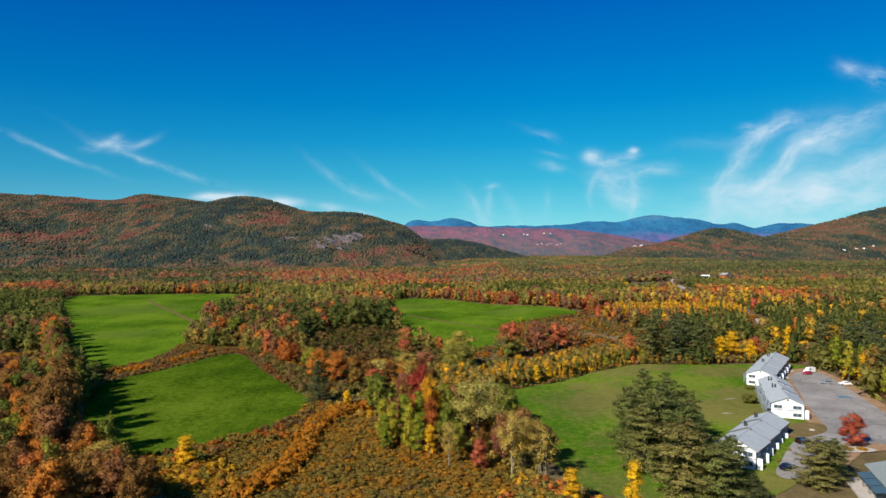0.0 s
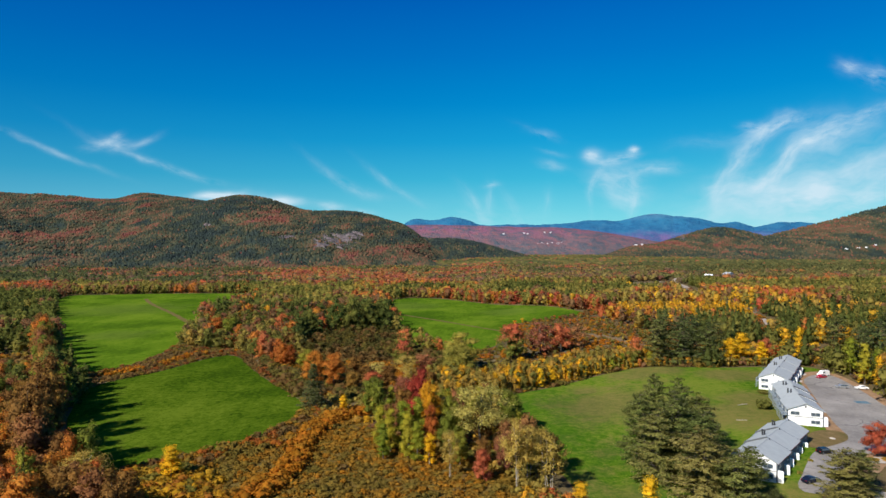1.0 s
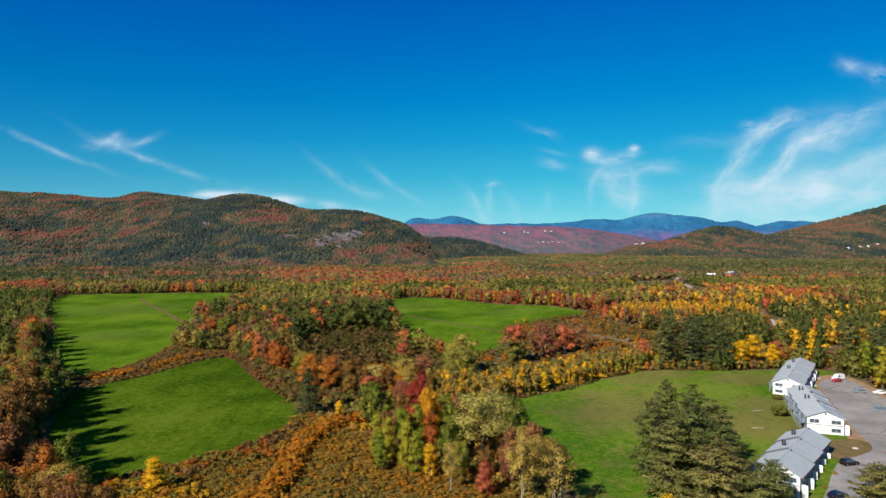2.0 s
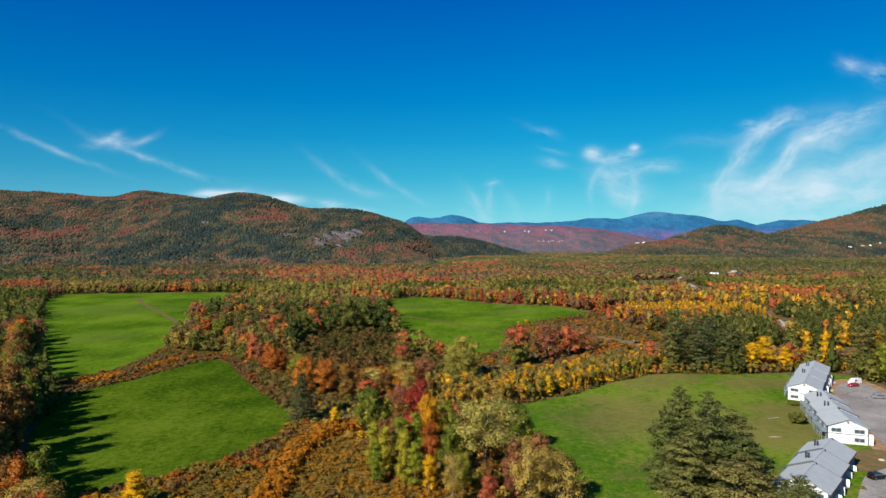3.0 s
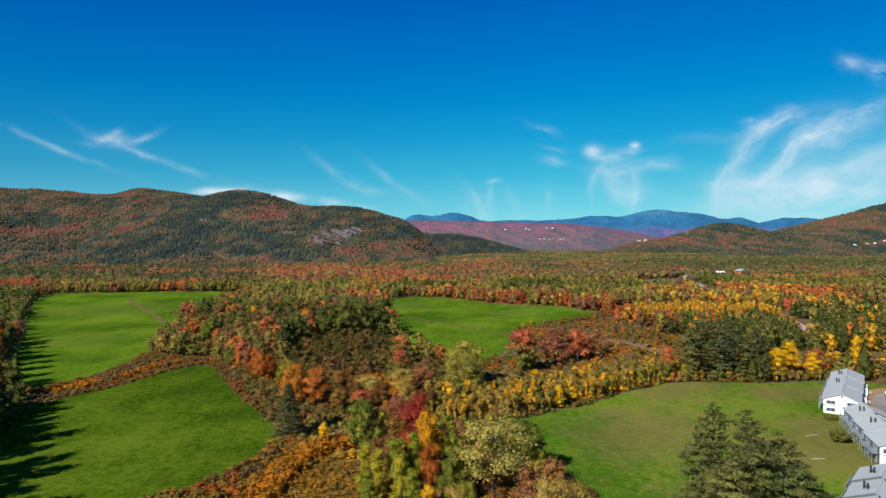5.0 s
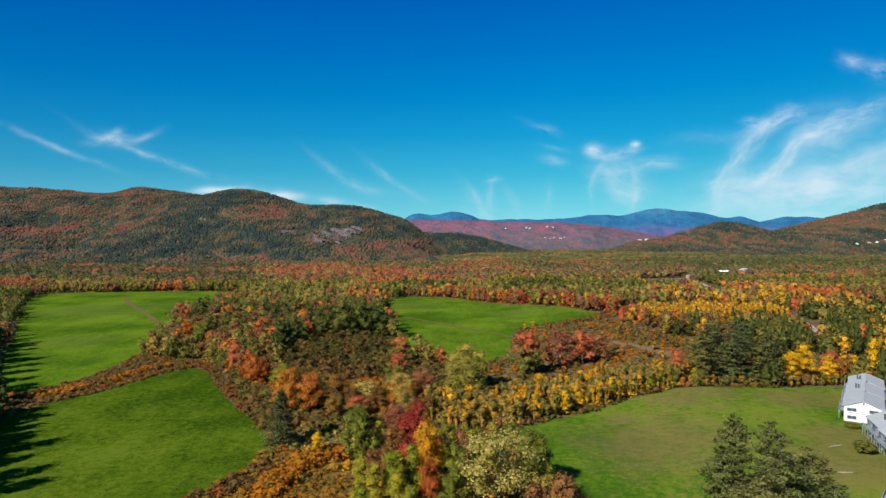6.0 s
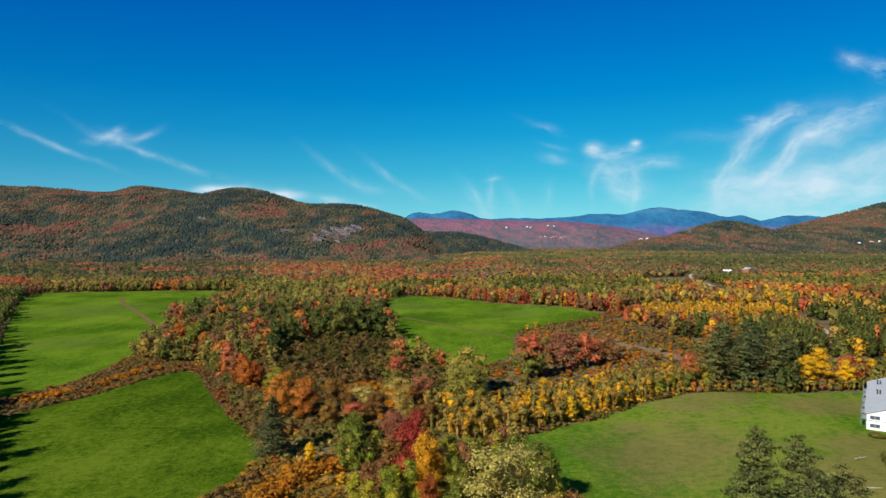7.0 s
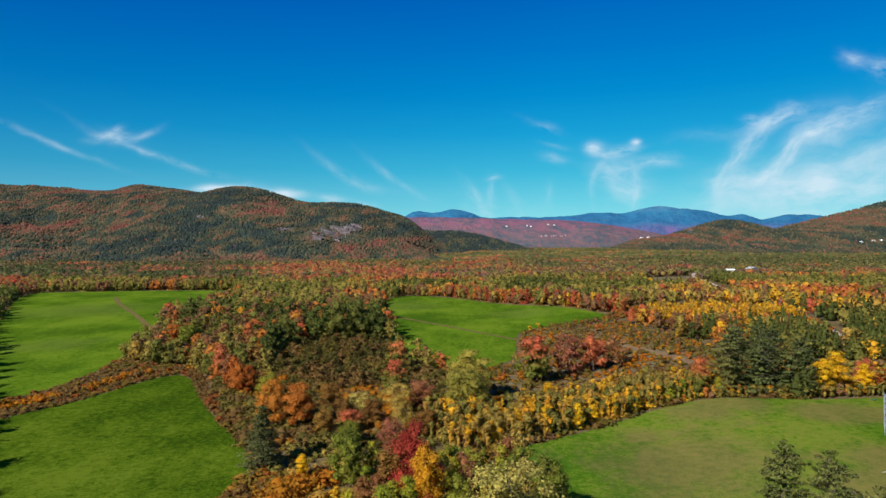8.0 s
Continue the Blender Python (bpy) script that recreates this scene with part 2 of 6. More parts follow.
M_GROUND = soil_material("forest_floor", [(0.3, (0.050, 0.042, 0.020)), (0.5, (0.105, 0.080, 0.038)), (0.7, (0.17, 0.125, 0.062))], 0.12)
M_FIELD = grass_material("hay_field_grass", (0.031, 0.068, 0.005), (0.055, 0.106, 0.006), (0.090, 0.142, 0.011), (0.098, 0.140, 0.022), 0.05, 0.0,
                        [(-310, 590, 60), (-225, 420, 26), (-40, 620, 40), (60, 560, 30)])
M_MEADOW = grass_material("long_meadow_grass", (0.020, 0.043, 0.003), (0.041, 0.076, 0.004), (0.074, 0.110, 0.009), (0.105, 0.09, 0.026), 0.12, 0.0)
M_LAWN = grass_material("worn_lawn", (0.030, 0.080, 0.006), (0.060, 0.112, 0.008), (0.112, 0.140, 0.018), (0.175, 0.116, 0.052), 0.40, 0.0,
                       [(84, 274, 13), (122, 270, 13), (60, 258, 10), (64, 236, 26), (100, 208, 20), (112, 226, 16), (96, 284, 16), (140, 268, 14), (84, 172, 12), (48, 156, 9), (112, 184, 9), (84, 148, 9), (122, 200, 6)])
M_BRUSH = soil_material("dry_brush", [(0.3, (0.060, 0.052, 0.026)), (0.5, (0.125, 0.100, 0.052)), (0.7, (0.215, 0.165, 0.095))], 0.4)
M_DRYGRASS = soil_material("pale_dry_grass", [(0.3, (0.085, 0.066, 0.030)), (0.5, (0.160, 0.106, 0.058)), (0.7, (0.245, 0.165, 0.100))], 0.3)
M_ROAD = soil_material("pale_road_gravel", [(0.3, (0.22, 0.18, 0.145)), (0.5, (0.32, 0.27, 0.225)), (0.7, (0.42, 0.36, 0.31))], 0.3, 0.2)
M_DIRT = soil_material("sandy_dirt", [(0.3, (0.14, 0.085, 0.045)), (0.5, (0.24, 0.15, 0.085)), (0.7, (0.36, 0.25, 0.16))], 0.35)


def asphalt_material():
    """Old paving: pale and dark patches, stains, grit and tarred cracks."""
    m, N = material("worn_asphalt")
    p = place(N)
    n = N.math("ADD", N.math("MULTIPLY", N.noise(p, 0.10, 5.0, 0.6), 0.6), N.math("MULTIPLY", N.noise(p, 1.6, 5.0, 0.75), 0.4))
    c = N.ramp(n, [(0.36, (0.165, 0.155, 0.145)), (0.5, (0.235, 0.222, 0.208)), (0.64, (0.305, 0.288, 0.268))])
    warp = N.add("ShaderNodeVectorMath", (0, N.add("ShaderNodeTexNoise", ("Vector", p), ("Scale", 0.25), ("Detail", 4.0)).outputs["Color"]), (1, (4.0, 4.0, 0.0)), (2, p), operation="MULTIPLY_ADD").outputs[0]
    cell = N.add("ShaderNodeTexVoronoi", ("Vector", warp), ("Scale", 0.085))
    cell.feature = "DISTANCE_TO_EDGE"
    crack = N.remap(cell.outputs["Distance"], 0.006, 0.016, 0.75, 0.0)
    patchy = N.remap(N.noise(p, 0.05, 2.0), 0.45, 0.6, 0.0, 1.0)
    c = N.mix(N.math("MULTIPLY", crack, patchy), c, (0.05, 0.05, 0.052, 1))
    oil = N.remap(N.noise(p, 0.55, 3.0), 0.64, 0.74, 0.0, 0.5)
    c = N.mix(oil, c, (0.09, 0.085, 0.08, 1))
    finish(N, c, 0.92, n, 0.2, 0.05, 0, 0.1)
    return m


M_ASPHALT = asphalt_material()
M_ROCK = soil_material("granite_cliff", [(0.40, (0.026, 0.026, 0.024)), (0.47, (0.095, 0.080, 0.082)), (0.60, (0.185, 0.155, 0.160))], 0.08, 1.0)
M_WORNBED = soil_material("trodden_earth", [(0.34, (0.075, 0.070, 0.022)), (0.5, (0.125, 0.092, 0.040)), (0.66, (0.185, 0.125, 0.066))], 0.35)
M_STRIP = soil_material("dry_grass_strip", [(0.36, (0.050, 0.076, 0.010)), (0.5, (0.110, 0.090, 0.028)), (0.66, (0.180, 0.112, 0.052))], 0.3)
M_WOODS = leaf_material("mixed_autumn_foliage", FOREST, "tint", 0.55)
M_FARWOODS = leaf_material("hazed_autumn_foliage", HAZED_FOREST, "tint", 0.5, 0.05)
M_SCRUB = leaf_material("marsh_shrub_foliage", MARSH_SHRUB, "tint", 0.45, 0.25, 0.13)
M_GOLDSCRUB = leaf_material("golden_shrub_foliage", [(0.3, (0.11, 0.105, 0.024)), (0.5, (0.25, 0.160, 0.020)), (0.6, (0.33, 0.200, 0.014)), (0.66, (0.24, 0.100, 0.018))], "tint", 0.45, 0.25, 0.13)
M_HILLWOODS = leaf_material("hazed_hillside_foliage", HAZED_HILL, "tint", 0.3, 0.02, 0.15, dulled=0.0)
M_HILLFLOOR = leaf_material("shaded_hill_ground", HILL_SHADE, "tint", 0.1, 0.02, 0.0, dulled=0.0)
M_BARK = bark_material("grey_brown_bark", (0.045, 0.035, 0.028), (0.15, 0.12, 0.09))
M_BIRCHBARK = bark_material("pale_birch_bark", (0.20, 0.17, 0.13), (0.45, 0.41, 0.34))


# ---------------------------------------------------------------- ground
def step_up(a, b, v):
    q = np.clip((v - a) / (b - a), 0, 1)
    return q * q * (3 - 2 * q)


def ground_height(x, y):
    """The flood plain lies at zero; a terrace with the houses rises to the right of it."""
    return 5.2 * step_up(45, 105, x) * step_up(60, 140, y)


def mesh_from(name, verts, faces, mat=None, smooth=False, normals=None):
    """A mesh from numpy arrays: verts (n, 3) and faces (m, 3) or (m, 4)."""
    verts, faces = np.asarray(verts, np.float32), np.asarray(faces, np.int32)
    me = bpy.data.meshes.new(name)
    k = faces.shape[1]
    me.vertices.add(len(verts))
    me.vertices.foreach_set("co", verts.ravel())
    me.loops.add(faces.size)
    me.loops.foreach_set("vertex_index", faces.ravel())
    me.polygons.add(len(faces))
    me.polygons.foreach_set("loop_start", np.arange(0, faces.size, k, dtype=np.int32))
    me.polygons.foreach_set("use_smooth", np.broadcast_to(np.asarray(smooth, bool), (len(faces),)).copy())
    if mat:
        me.materials.append(mat)
    me.update(calc_edges=True)
    if normals is not None:
        me.attributes.new("custom_normal", "FLOAT_VECTOR", "POINT").data.foreach_set("vector", np.asarray(normals, np.float32).ravel())
    return me


def grid_faces(nu, nv):
    i = np.arange(nu - 1)[:, None] * nv + np.arange(nv - 1)[None, :]
    return np.stack([i, i + nv, i + nv + 1, i + 1], -1).reshape(-1, 4)


def build_ground():
    xs = np.concatenate([np.linspace(-4600, -640, 14), np.arange(-600, 601, 6), np.linspace(640, 4600, 14)])
    ys = np.concatenate([np.linspace(-2500, -60, 8), np.arange(-40, 901, 6), np.linspace(940, 4700, 14)])
    X, Y = np.meshgrid(xs, ys, indexing="ij")
    V = np.stack([X, Y, ground_height(X, Y)], -1).reshape(-1, 3)
    ob = new("ground", mesh_from("ground", V, grid_faces(len(xs), len(ys)), M_GROUND, True))
    tagged(ob, "brown leaf-strewn valley floor under woods and fields", "ground", kind="structure")


build_ground()


def smooth_line(pts, rounds=3, closed=True):
    p = np.array(pts, float)
    for _ in range(rounds):
        q = np.roll(p, -1, 0)
        a, b = p * 0.75 + q * 0.25, p * 0.25 + q * 0.75
        r = np.stack([a, b], 1).reshape(-1, 2)
        p = r if closed else np.concatenate([p[:1], r[:-2], p[-1:]])
    return p


def drape(name, outline, mat, lift, label, category, wobble=0.6, cell=6.0, rounds=3):
    """A surface with a soft outline laid on the ground."""
    p = smooth_line(outline, rounds)
    p = np.array([(x + wobble * noise.noise((x * 0.11, y * 0.11, 3)), y + wobble * noise.noise((x * 0.11, y * 0.11, 9))) for x, y in p])
    bm = bmesh.new()
    vs = [bm.verts.new((x, y, 0)) for x, y in p]
    es = [bm.edges.new((vs[i], vs[(i + 1) % len(vs)])) for i in range(len(vs))]
    bmesh.ops.triangle_fill(bm, use_beauty=True, edges=es)
    lo, hi = p.min(0), p.max(0)
    for axis in (0, 1):
        no = (1, 0, 0) if axis == 0 else (0, 1, 0)
        for k in np.arange(math.ceil(lo[axis] / cell) * cell, hi[axis], cell):
            co = (k, 0, 0) if axis == 0 else (0, k, 0)
            bmesh.ops.bisect_plane(bm, geom=bm.verts[:] + bm.edges[:] + bm.faces[:], plane_co=co, plane_no=no)
    for v in bm.verts:
        v.co.z = float(ground_height(v.co.x, v.co.y)) + lift
    bmesh.ops.recalc_face_normals(bm, faces=bm.faces[:])
    if bm.faces and sum(f.normal.z for f in bm.faces) < 0:
        bmesh.ops.reverse_faces(bm, faces=bm.faces[:])
    me = bpy.data.meshes.new(name)
    bm.to_mesh(me)
    bm.free()
    me.materials.append(mat)
    ob = new(name, me)
    return tagged(ob, label, category, kind="structure")


FIELD_A = [(-480, 748), (-421, 762), (-358, 780), (-225, 785), (-228, 640), (-192, 470), (-164, 376), (-158, 328), (-166, 302), (-180, 290), (-254, 404), (-342, 535)]
FIELD_B = [(-116, 348), (-90, 296), (-55, 246), (-50, 230), (-58, 200), (-74, 184), (-90, 170), (-108, 176), (-152, 256), (-152, 280), (-138, 299), (-129, 338)]
FIELD_C = [(-66, 706), (-18, 722), (56, 632), (128, 520), (97, 476), (66, 486), (44, 470), (36, 372), (4, 352), (-16, 374), (-34, 430), (-50, 560)]
FIELD_D = [(9, 246), (29, 256), (50, 271), (64, 279), (76, 285), (90, 289), (107, 287), (127, 285), (150, 288), (168, 288), (172, 280), (160, 262), (140, 232), (120, 192), (100, 165), (84, 140), (60, 140), (36, 148), (30, 180), (22, 228)]
LOT = [(150, 260), (160, 270), (169, 271), (165, 252), (160, 236), (149, 201), (143, 180), (133, 168), (119, 173), (111, 169), (100, 158), (92, 146), (82, 149), (93, 163), (102, 174), (112, 178.5), (119, 184), (122, 194), (129, 212), (137, 230), (144, 246)]
VERGE = [(150, 262), (158, 276), (173, 277), (169, 254), (164, 235), (153, 201), (147, 178), (137, 164), (118, 166), (108, 158), (96, 143), (86, 148), (98, 163), (112, 181), (124, 208), (138, 238)]
HEATH_EDGE = [(-6, 290), (20, 285), (44, 302), (75, 316), (128, 310), (150, 330), (128, 440), (118, 480), (97, 472), (66, 482), (48, 466), (40, 372), (4, 346)]
M_MARSH = soil_material("ochre_marsh", [(0.3, (0.075, 0.062, 0.020)), (0.5, (0.140, 0.095, 0.026)), (0.7, (0.22, 0.135, 0.034))], 0.25)
drape("marsh", [(-75, 186), (-92, 168), (-60, 138), (30, 138), (26, 165), (6, 190), (-18, 210), (-46, 234), (-58, 204)], M_MARSH, 0.12, "ochre grassy wet meadow below the shrubs", "meadow")
drape("heath", HEATH_EDGE, M_BRUSH, 0.10, "brown and grey rough heath between fields", "heath")
DRY_A = [(90, 392), (95, 378), (104, 358), (108, 342), (116, 342), (112, 360), (103, 380), (96, 394)]
DRY_B = [(52, 316), (72, 324), (96, 322), (114, 326), (112, 336), (88, 337), (66, 334), (50, 326)]
drape("dry_grass_1", DRY_A, M_DRYGRASS, 0.16, "pale tan dry grass strip across the heath", "grass")
drape("dry_grass_2", DRY_B, M_DRYGRASS, 0.16, "pale dry grass behind the golden hedge", "grass")
drape("ditch_bank", [(-192, 284), (-168, 301), (-160, 326), (-166, 376), (-150, 388), (-116, 354), (-128, 338), (-136, 300), (-148, 281), (-154, 262), (-176, 272)], M_BRUSH, 0.12, "dry brown bank between the hay fields", "bank")
drape("field_1", FIELD_A, M_FIELD, 0.15, "bright green mown hay field beside the woods", "field")
drape("field_2", FIELD_B, M_MEADOW, 0.15, "green rounded hay field bounded by a brushy ditch", "field")
drape("field_3", FIELD_C, M_FIELD, 0.15, "smooth green hay field between autumn woods", "field")
drape("field_4", FIELD_D, M_LAWN, 0.15, "worn green and brown lawn behind the townhouses", "lawn")
drape("verge", VERGE, M_DIRT, 0.20, "sandy brown strip with pine needles round the lot", "verge")
drape("planting_bed", [(101, 176), (108, 175), (117, 179.5), (121.5, 187), (119, 193), (111, 190), (104, 183)], M_WORNBED, 0.23, "brown bare bed in front of the townhouse", "bed")
drape("parking_lot", LOT, M_ASPHALT, 0.26, "worn grey asphalt parking lot beside the townhouses", "parking lot", 0.2, rounds=2)


def ribbon(name, line, width, mat, lift, label, category, wobble=1.0):
    """A narrow track along a line, laid on the ground."""
    p = smooth_line(line, 3, closed=False)
    d = np.gradient(p, axis=0)
    d /= np.linalg.norm(d, axis=1)[:, None] + 1e-9
    side = np.stack([-d[:, 1], d[:, 0]], 1)
    w = np.array([width * (0.5 + 0.18 * wobble * noise.noise((i * 0.7, width, 0))) for i in range(len(p))])[:, None]
    rows = [p + side * w * k for k in (-1, -0.4, 0.4, 1)]
    V = np.stack(rows, 1).reshape(-1, 2)
    V = np.concatenate([V, (ground_height(V[:, 0], V[:, 1]) + lift)[:, None]], 1)
    F = grid_faces(len(p), 4)
    ob = new(name, mesh_from(name, V, F, mat))
    return tagged(ob, label, category, kind="structure")


ribbon("track_1", [(-345, 700), (-310, 640), (-265, 578), (-232, 530), (-200, 480)], 4.5, M_STRIP, 0.3, "brown grassy strip dividing the hay field", "track")
ribbon("track_2", [(-46, 552), (-20, 520), (-2, 498), (18, 470), (44, 436)], 3.5, M_STRIP, 0.3, "brown farm track across the hay field", "track")
ribbon("ditch", [(-196, 280), (-160, 288), (-146, 312), (-140, 342), (-120, 358), (-100, 330), (-82, 296), (-58, 262)], 6, M_BRUSH, 0.22, "dry brushy ditch between the hay fields", "ditch")
ribbon("road_1", [(225, 420), (250, 480), (270, 556), (300, 690), (330, 860), (380, 1010), (430, 1100)], 4.5, M_ROAD, 0.25, "pale straight road through the autumn woods", "road")
ribbon("road_2", [(330, 955), (352, 952), (345, 880), (318, 780), (305, 740)], 5, M_ROAD, 0.25, "pale dirt road branching through the woods", "road")


# ---------------------------------------------------------------- foliage templates
rng = np.random.default_rng(7)


def rotz(v, a):
    c, s_ = np.cos(a), np.sin(a)
    return np.stack([v[..., 0] * c - v[..., 1] * s_, v[..., 0] * s_ + v[..., 1] * c, v[..., 2]], -1)


def cards(pos, nor, size, r, simple=False, along=None):
    """Leaf clumps: a bent four-sided patch at each place, facing about along nor."""
    n = len(pos)
    nor = nor / (np.linalg.norm(nor, axis=1)[:, None] + 1e-9)
    a = np.cross(nor, r.normal(size=(n, 3)))
    if along is not None:
        a = along + r.normal(0, 0.35, (n, 3))
        a -= nor * (a * nor).sum(1)[:, None]
    a /= np.linalg.norm(a, axis=1)[:, None] + 1e-9
    b = np.cross(nor, a)
    s1 = size * r.uniform(0.6, 1.35, n)[:, None]
    s2 = s1 * (r.uniform(0.55, 1.0, n) if along is None else r.uniform(0.28, 0.45, n))[:, None]
    bend = nor * s1 * r.uniform(-0.35, 0.1, n)[:, None]
    if simple:
        V = np.stack([pos - a * s1 * 1.1 - b * s2 * 0.6, pos + a * s1 * 1.1 - b * s2 * 0.6, pos + b * s2 * 1.5], 1).reshape(-1, 3)
        return V, np.arange(n * 3).reshape(n, 3)
    V = np.stack([pos - a * s1 + bend, pos - b * s2, pos + a * s1 + bend, pos + b * s2], 1).reshape(-1, 3)
    q = np.arange(n * 4).reshape(n, 4)
    return V, np.concatenate([q[:, (0, 1, 2)], q[:, (0, 2, 3)]])


def sphere_mesh(level):
    bm = bmesh.new()
    bmesh.ops.create_icosphere(bm, subdivisions=level, radius=1.0)
    V = np.array([v.co for v in bm.verts])
    F = np.array([[v.index for v in f.verts] for f in bm.faces])
    bm.free()
    return V, F


ROUND = {1: sphere_mesh(1), 2: sphere_mesh(2)}


def lumps(lobes, r, level=1, fill=0.86):
    """The dense inside of a crown: uneven lumps under the outer leaves."""
    v0, f0 = ROUND[level]
    parts = []
    for x, y, z, a, b in lobes:
        k = fill * r.uniform(0.82, 1.12, (len(v0), 1))
        v = rotz(v0, r.uniform(0, 6.28)) * (a, a, b) * k + (x, y, z)
        parts.append((v, f0))
    return weld(parts)


def crown_of(core, leaves, lobes=(), ruffle=0.55):
    """(verts, faces, smooth faces, soft normals) of a core with leaf clumps on it; ruffle: how far single clumps turn from the crown's form."""
    V, F = weld([core, leaves])
    if not len(lobes):
        return V, F, np.arange(len(F)) < len(core[1]), None
    L = np.array(lobes, float)
    d = (V[:, None, :] - L[None, :, :3]) / np.stack([L[:, 3], L[:, 3], L[:, 4]], 1)[None]
    k = np.argmin((d ** 2).sum(2), 1)
    own = d[np.arange(len(V)), k]
    own /= np.linalg.norm(own, axis=1)[:, None] + 1e-6
    mid = np.array((np.average(L[:, 0], weights=L[:, 3]), np.average(L[:, 1], weights=L[:, 3]), V[:, 2].min() * 0.55 + V[:, 2].max() * 0.45))
    whole = (V - mid) / (np.ptp(V, axis=0) * 0.5)
    whole /= np.linalg.norm(whole, axis=1)[:, None] + 1e-6
    N = own * 0.55 + whole * 0.35 + np.array((0, 0, 0.30))
    first, per = len(core[0]), 4 if len(leaves[0]) * 2 == len(leaves[1]) * 4 else 3
    turn = np.random.default_rng(len(V)).normal(0, ruffle, ((len(V) - first) // per, 3))
    N[first:] += np.repeat(turn, per, axis=0)
    return V, F, np.ones(len(F), bool), N / (np.linalg.norm(N, axis=1)[:, None] + 1e-6)


def lobed_points(n, lobes, r, shell=(0.72, 1.06), droop=-0.35):
    """Places on the skin of several overlapping lobes, with the way each faces."""
    L = np.array(lobes, float)
    w = (L[:, 3] * L[:, 4]) ** 1.0
    pick = r.choice(len(L), n, p=w / w.sum())
    d = r.normal(size=(n, 3))
    d /= np.linalg.norm(d, axis=1)[:, None]
    low = d[:, 2] < droop
    d[low, 2] *= -0.6
    k = r.uniform(*shell, n)[:, None]
    rad = np.stack([L[pick, 3], L[pick, 3], L[pick, 4]], 1)
    pos = L[pick, :3] + d * rad * k
    return pos, d


def crown_lobes(kind, r, k=16):
    """Lobes of a crown for a tree of height 1: x, y, z, radius, half height. The first is the heart, k more sit round it."""
    size = 0.36 / math.sqrt(k) + 0.035
    heart, wide, high, mid, lean = {"round": ((0.20, 0.36), 0.245, 0.40, 0.48, 0.12), "tall": ((0.085, 0.40), 0.105, 0.44, 0.48, 0.55),
                                    "vase": ((0.12, 0.24), 0.24, 0.30, 0.58, -0.15), "bush": ((0.34, 0.34), 0.34, 0.24, 0.42, 0.2)}[kind]
    if kind == "tall":
        size *= 0.72
    if kind == "bush":
        size *= 1.5
    out = [(0, 0, mid, *heart)]
    for i in range(k):
        up = 1 - 2 * ((i * 7) % k + 0.5) / k
        up = max(-0.8, min(1.0, up + r.uniform(-0.12, 0.12)))
        a = i * 2.4 + r.uniform(-0.35, 0.35)
        q = math.sqrt(max(0.0, 1 - up * up)) * wide * (1 - lean * up) * r.uniform(0.72, 1.12)
        out.append((q * math.cos(a), q * math.sin(a), mid + high * up * r.uniform(0.85, 1.08), size * r.uniform(0.75, 1.2), size * r.uniform(0.75, 1.25)))
    return out


def tube(p0, p1, r0, r1, sides=6):
    p0, p1 = np.array(p0, float), np.array(p1, float)
    d = (p1 - p0) / np.linalg.norm(p1 - p0)
    a = np.cross(d, (0.3, 0.9, 0.2))
    a /= np.linalg.norm(a)
    b = np.cross(d, a)
    t = np.arange(sides) * 2 * np.pi / sides
    ring = np.cos(t)[:, None] * a + np.sin(t)[:, None] * b
    V = np.concatenate([p0 + ring * r0, p1 + ring * r1])
    i = np.arange(sides)
    j = (i + 1) % sides
    return V, np.stack([i, j, j + sides, i + sides], 1)


def weld(parts):
    V, F, k = [], [], 0
    for v, f in parts:
        V.append(v)
        F.append(f + k)
        k += len(v)
    return np.concatenate(V), np.concatenate(F)


def limbs_of(kind, lobes, r, stems=1):
    """Tapered stems and limbs, each a mesh of its own: (name, verts, faces)."""
    out = []
    for s_ in range(stems):
        ox, oy = (0, 0) if stems == 1 else (r.uniform(-0.13, 0.13), r.uniform(-0.13, 0.13))
        bend = r.uniform(-0.03, 0.03, 2)
        thick = 0.019 if stems == 1 else 0.007
        pts = [(ox * 0.6, oy * 0.6, -0.02), (ox * 0.8 + bend[0], oy * 0.8 + bend[1], 0.3), (ox, oy, 0.62), (ox * 1.2, oy * 1.2, 0.9)]
        V, F = [], []
        i = np.arange(6)
        for k, p in enumerate(pts):
            t = i * np.pi / 3
            w = thick * (1 - 0.29 * k)
            V.append(np.stack([p[0] + w * np.cos(t), p[1] + w * np.sin(t), np.full(6, p[2])], 1))
            if k:
                j = (i + 1) % 6
                F.append(np.stack([i + 6 * k - 6, j + 6 * k - 6, j + 6 * k, i + 6 * k], 1))
        out.append(("trunk", np.concatenate(V), np.concatenate(F)))
    for x, y, z, a, b in lobes[1:4] if kind != "tall" else ():
        out.append(("limb", *tube((x * 0.05, y * 0.05, max(0.18, z - 0.22)), (x, y, z), 0.009, 0.003, 5)))
    return out


def broadleaf(kind, n, leaf, r, thin=False, fine=False):
    lobes = crown_lobes(kind, r)
    pos, d = lobed_points(n, lobes, r, (0.4, 1.25) if thin else (0.66, 1.18))
    leaves = cards(pos, d + r.normal(size=d.shape) * 0.4 + np.array((0, 0, 0.2)), leaf, r, True)
    core = lumps(lobes, r, 1, 0.34 if thin else 0.62)
    return crown_of(core, leaves, lobes), limbs_of(kind, lobes, r)


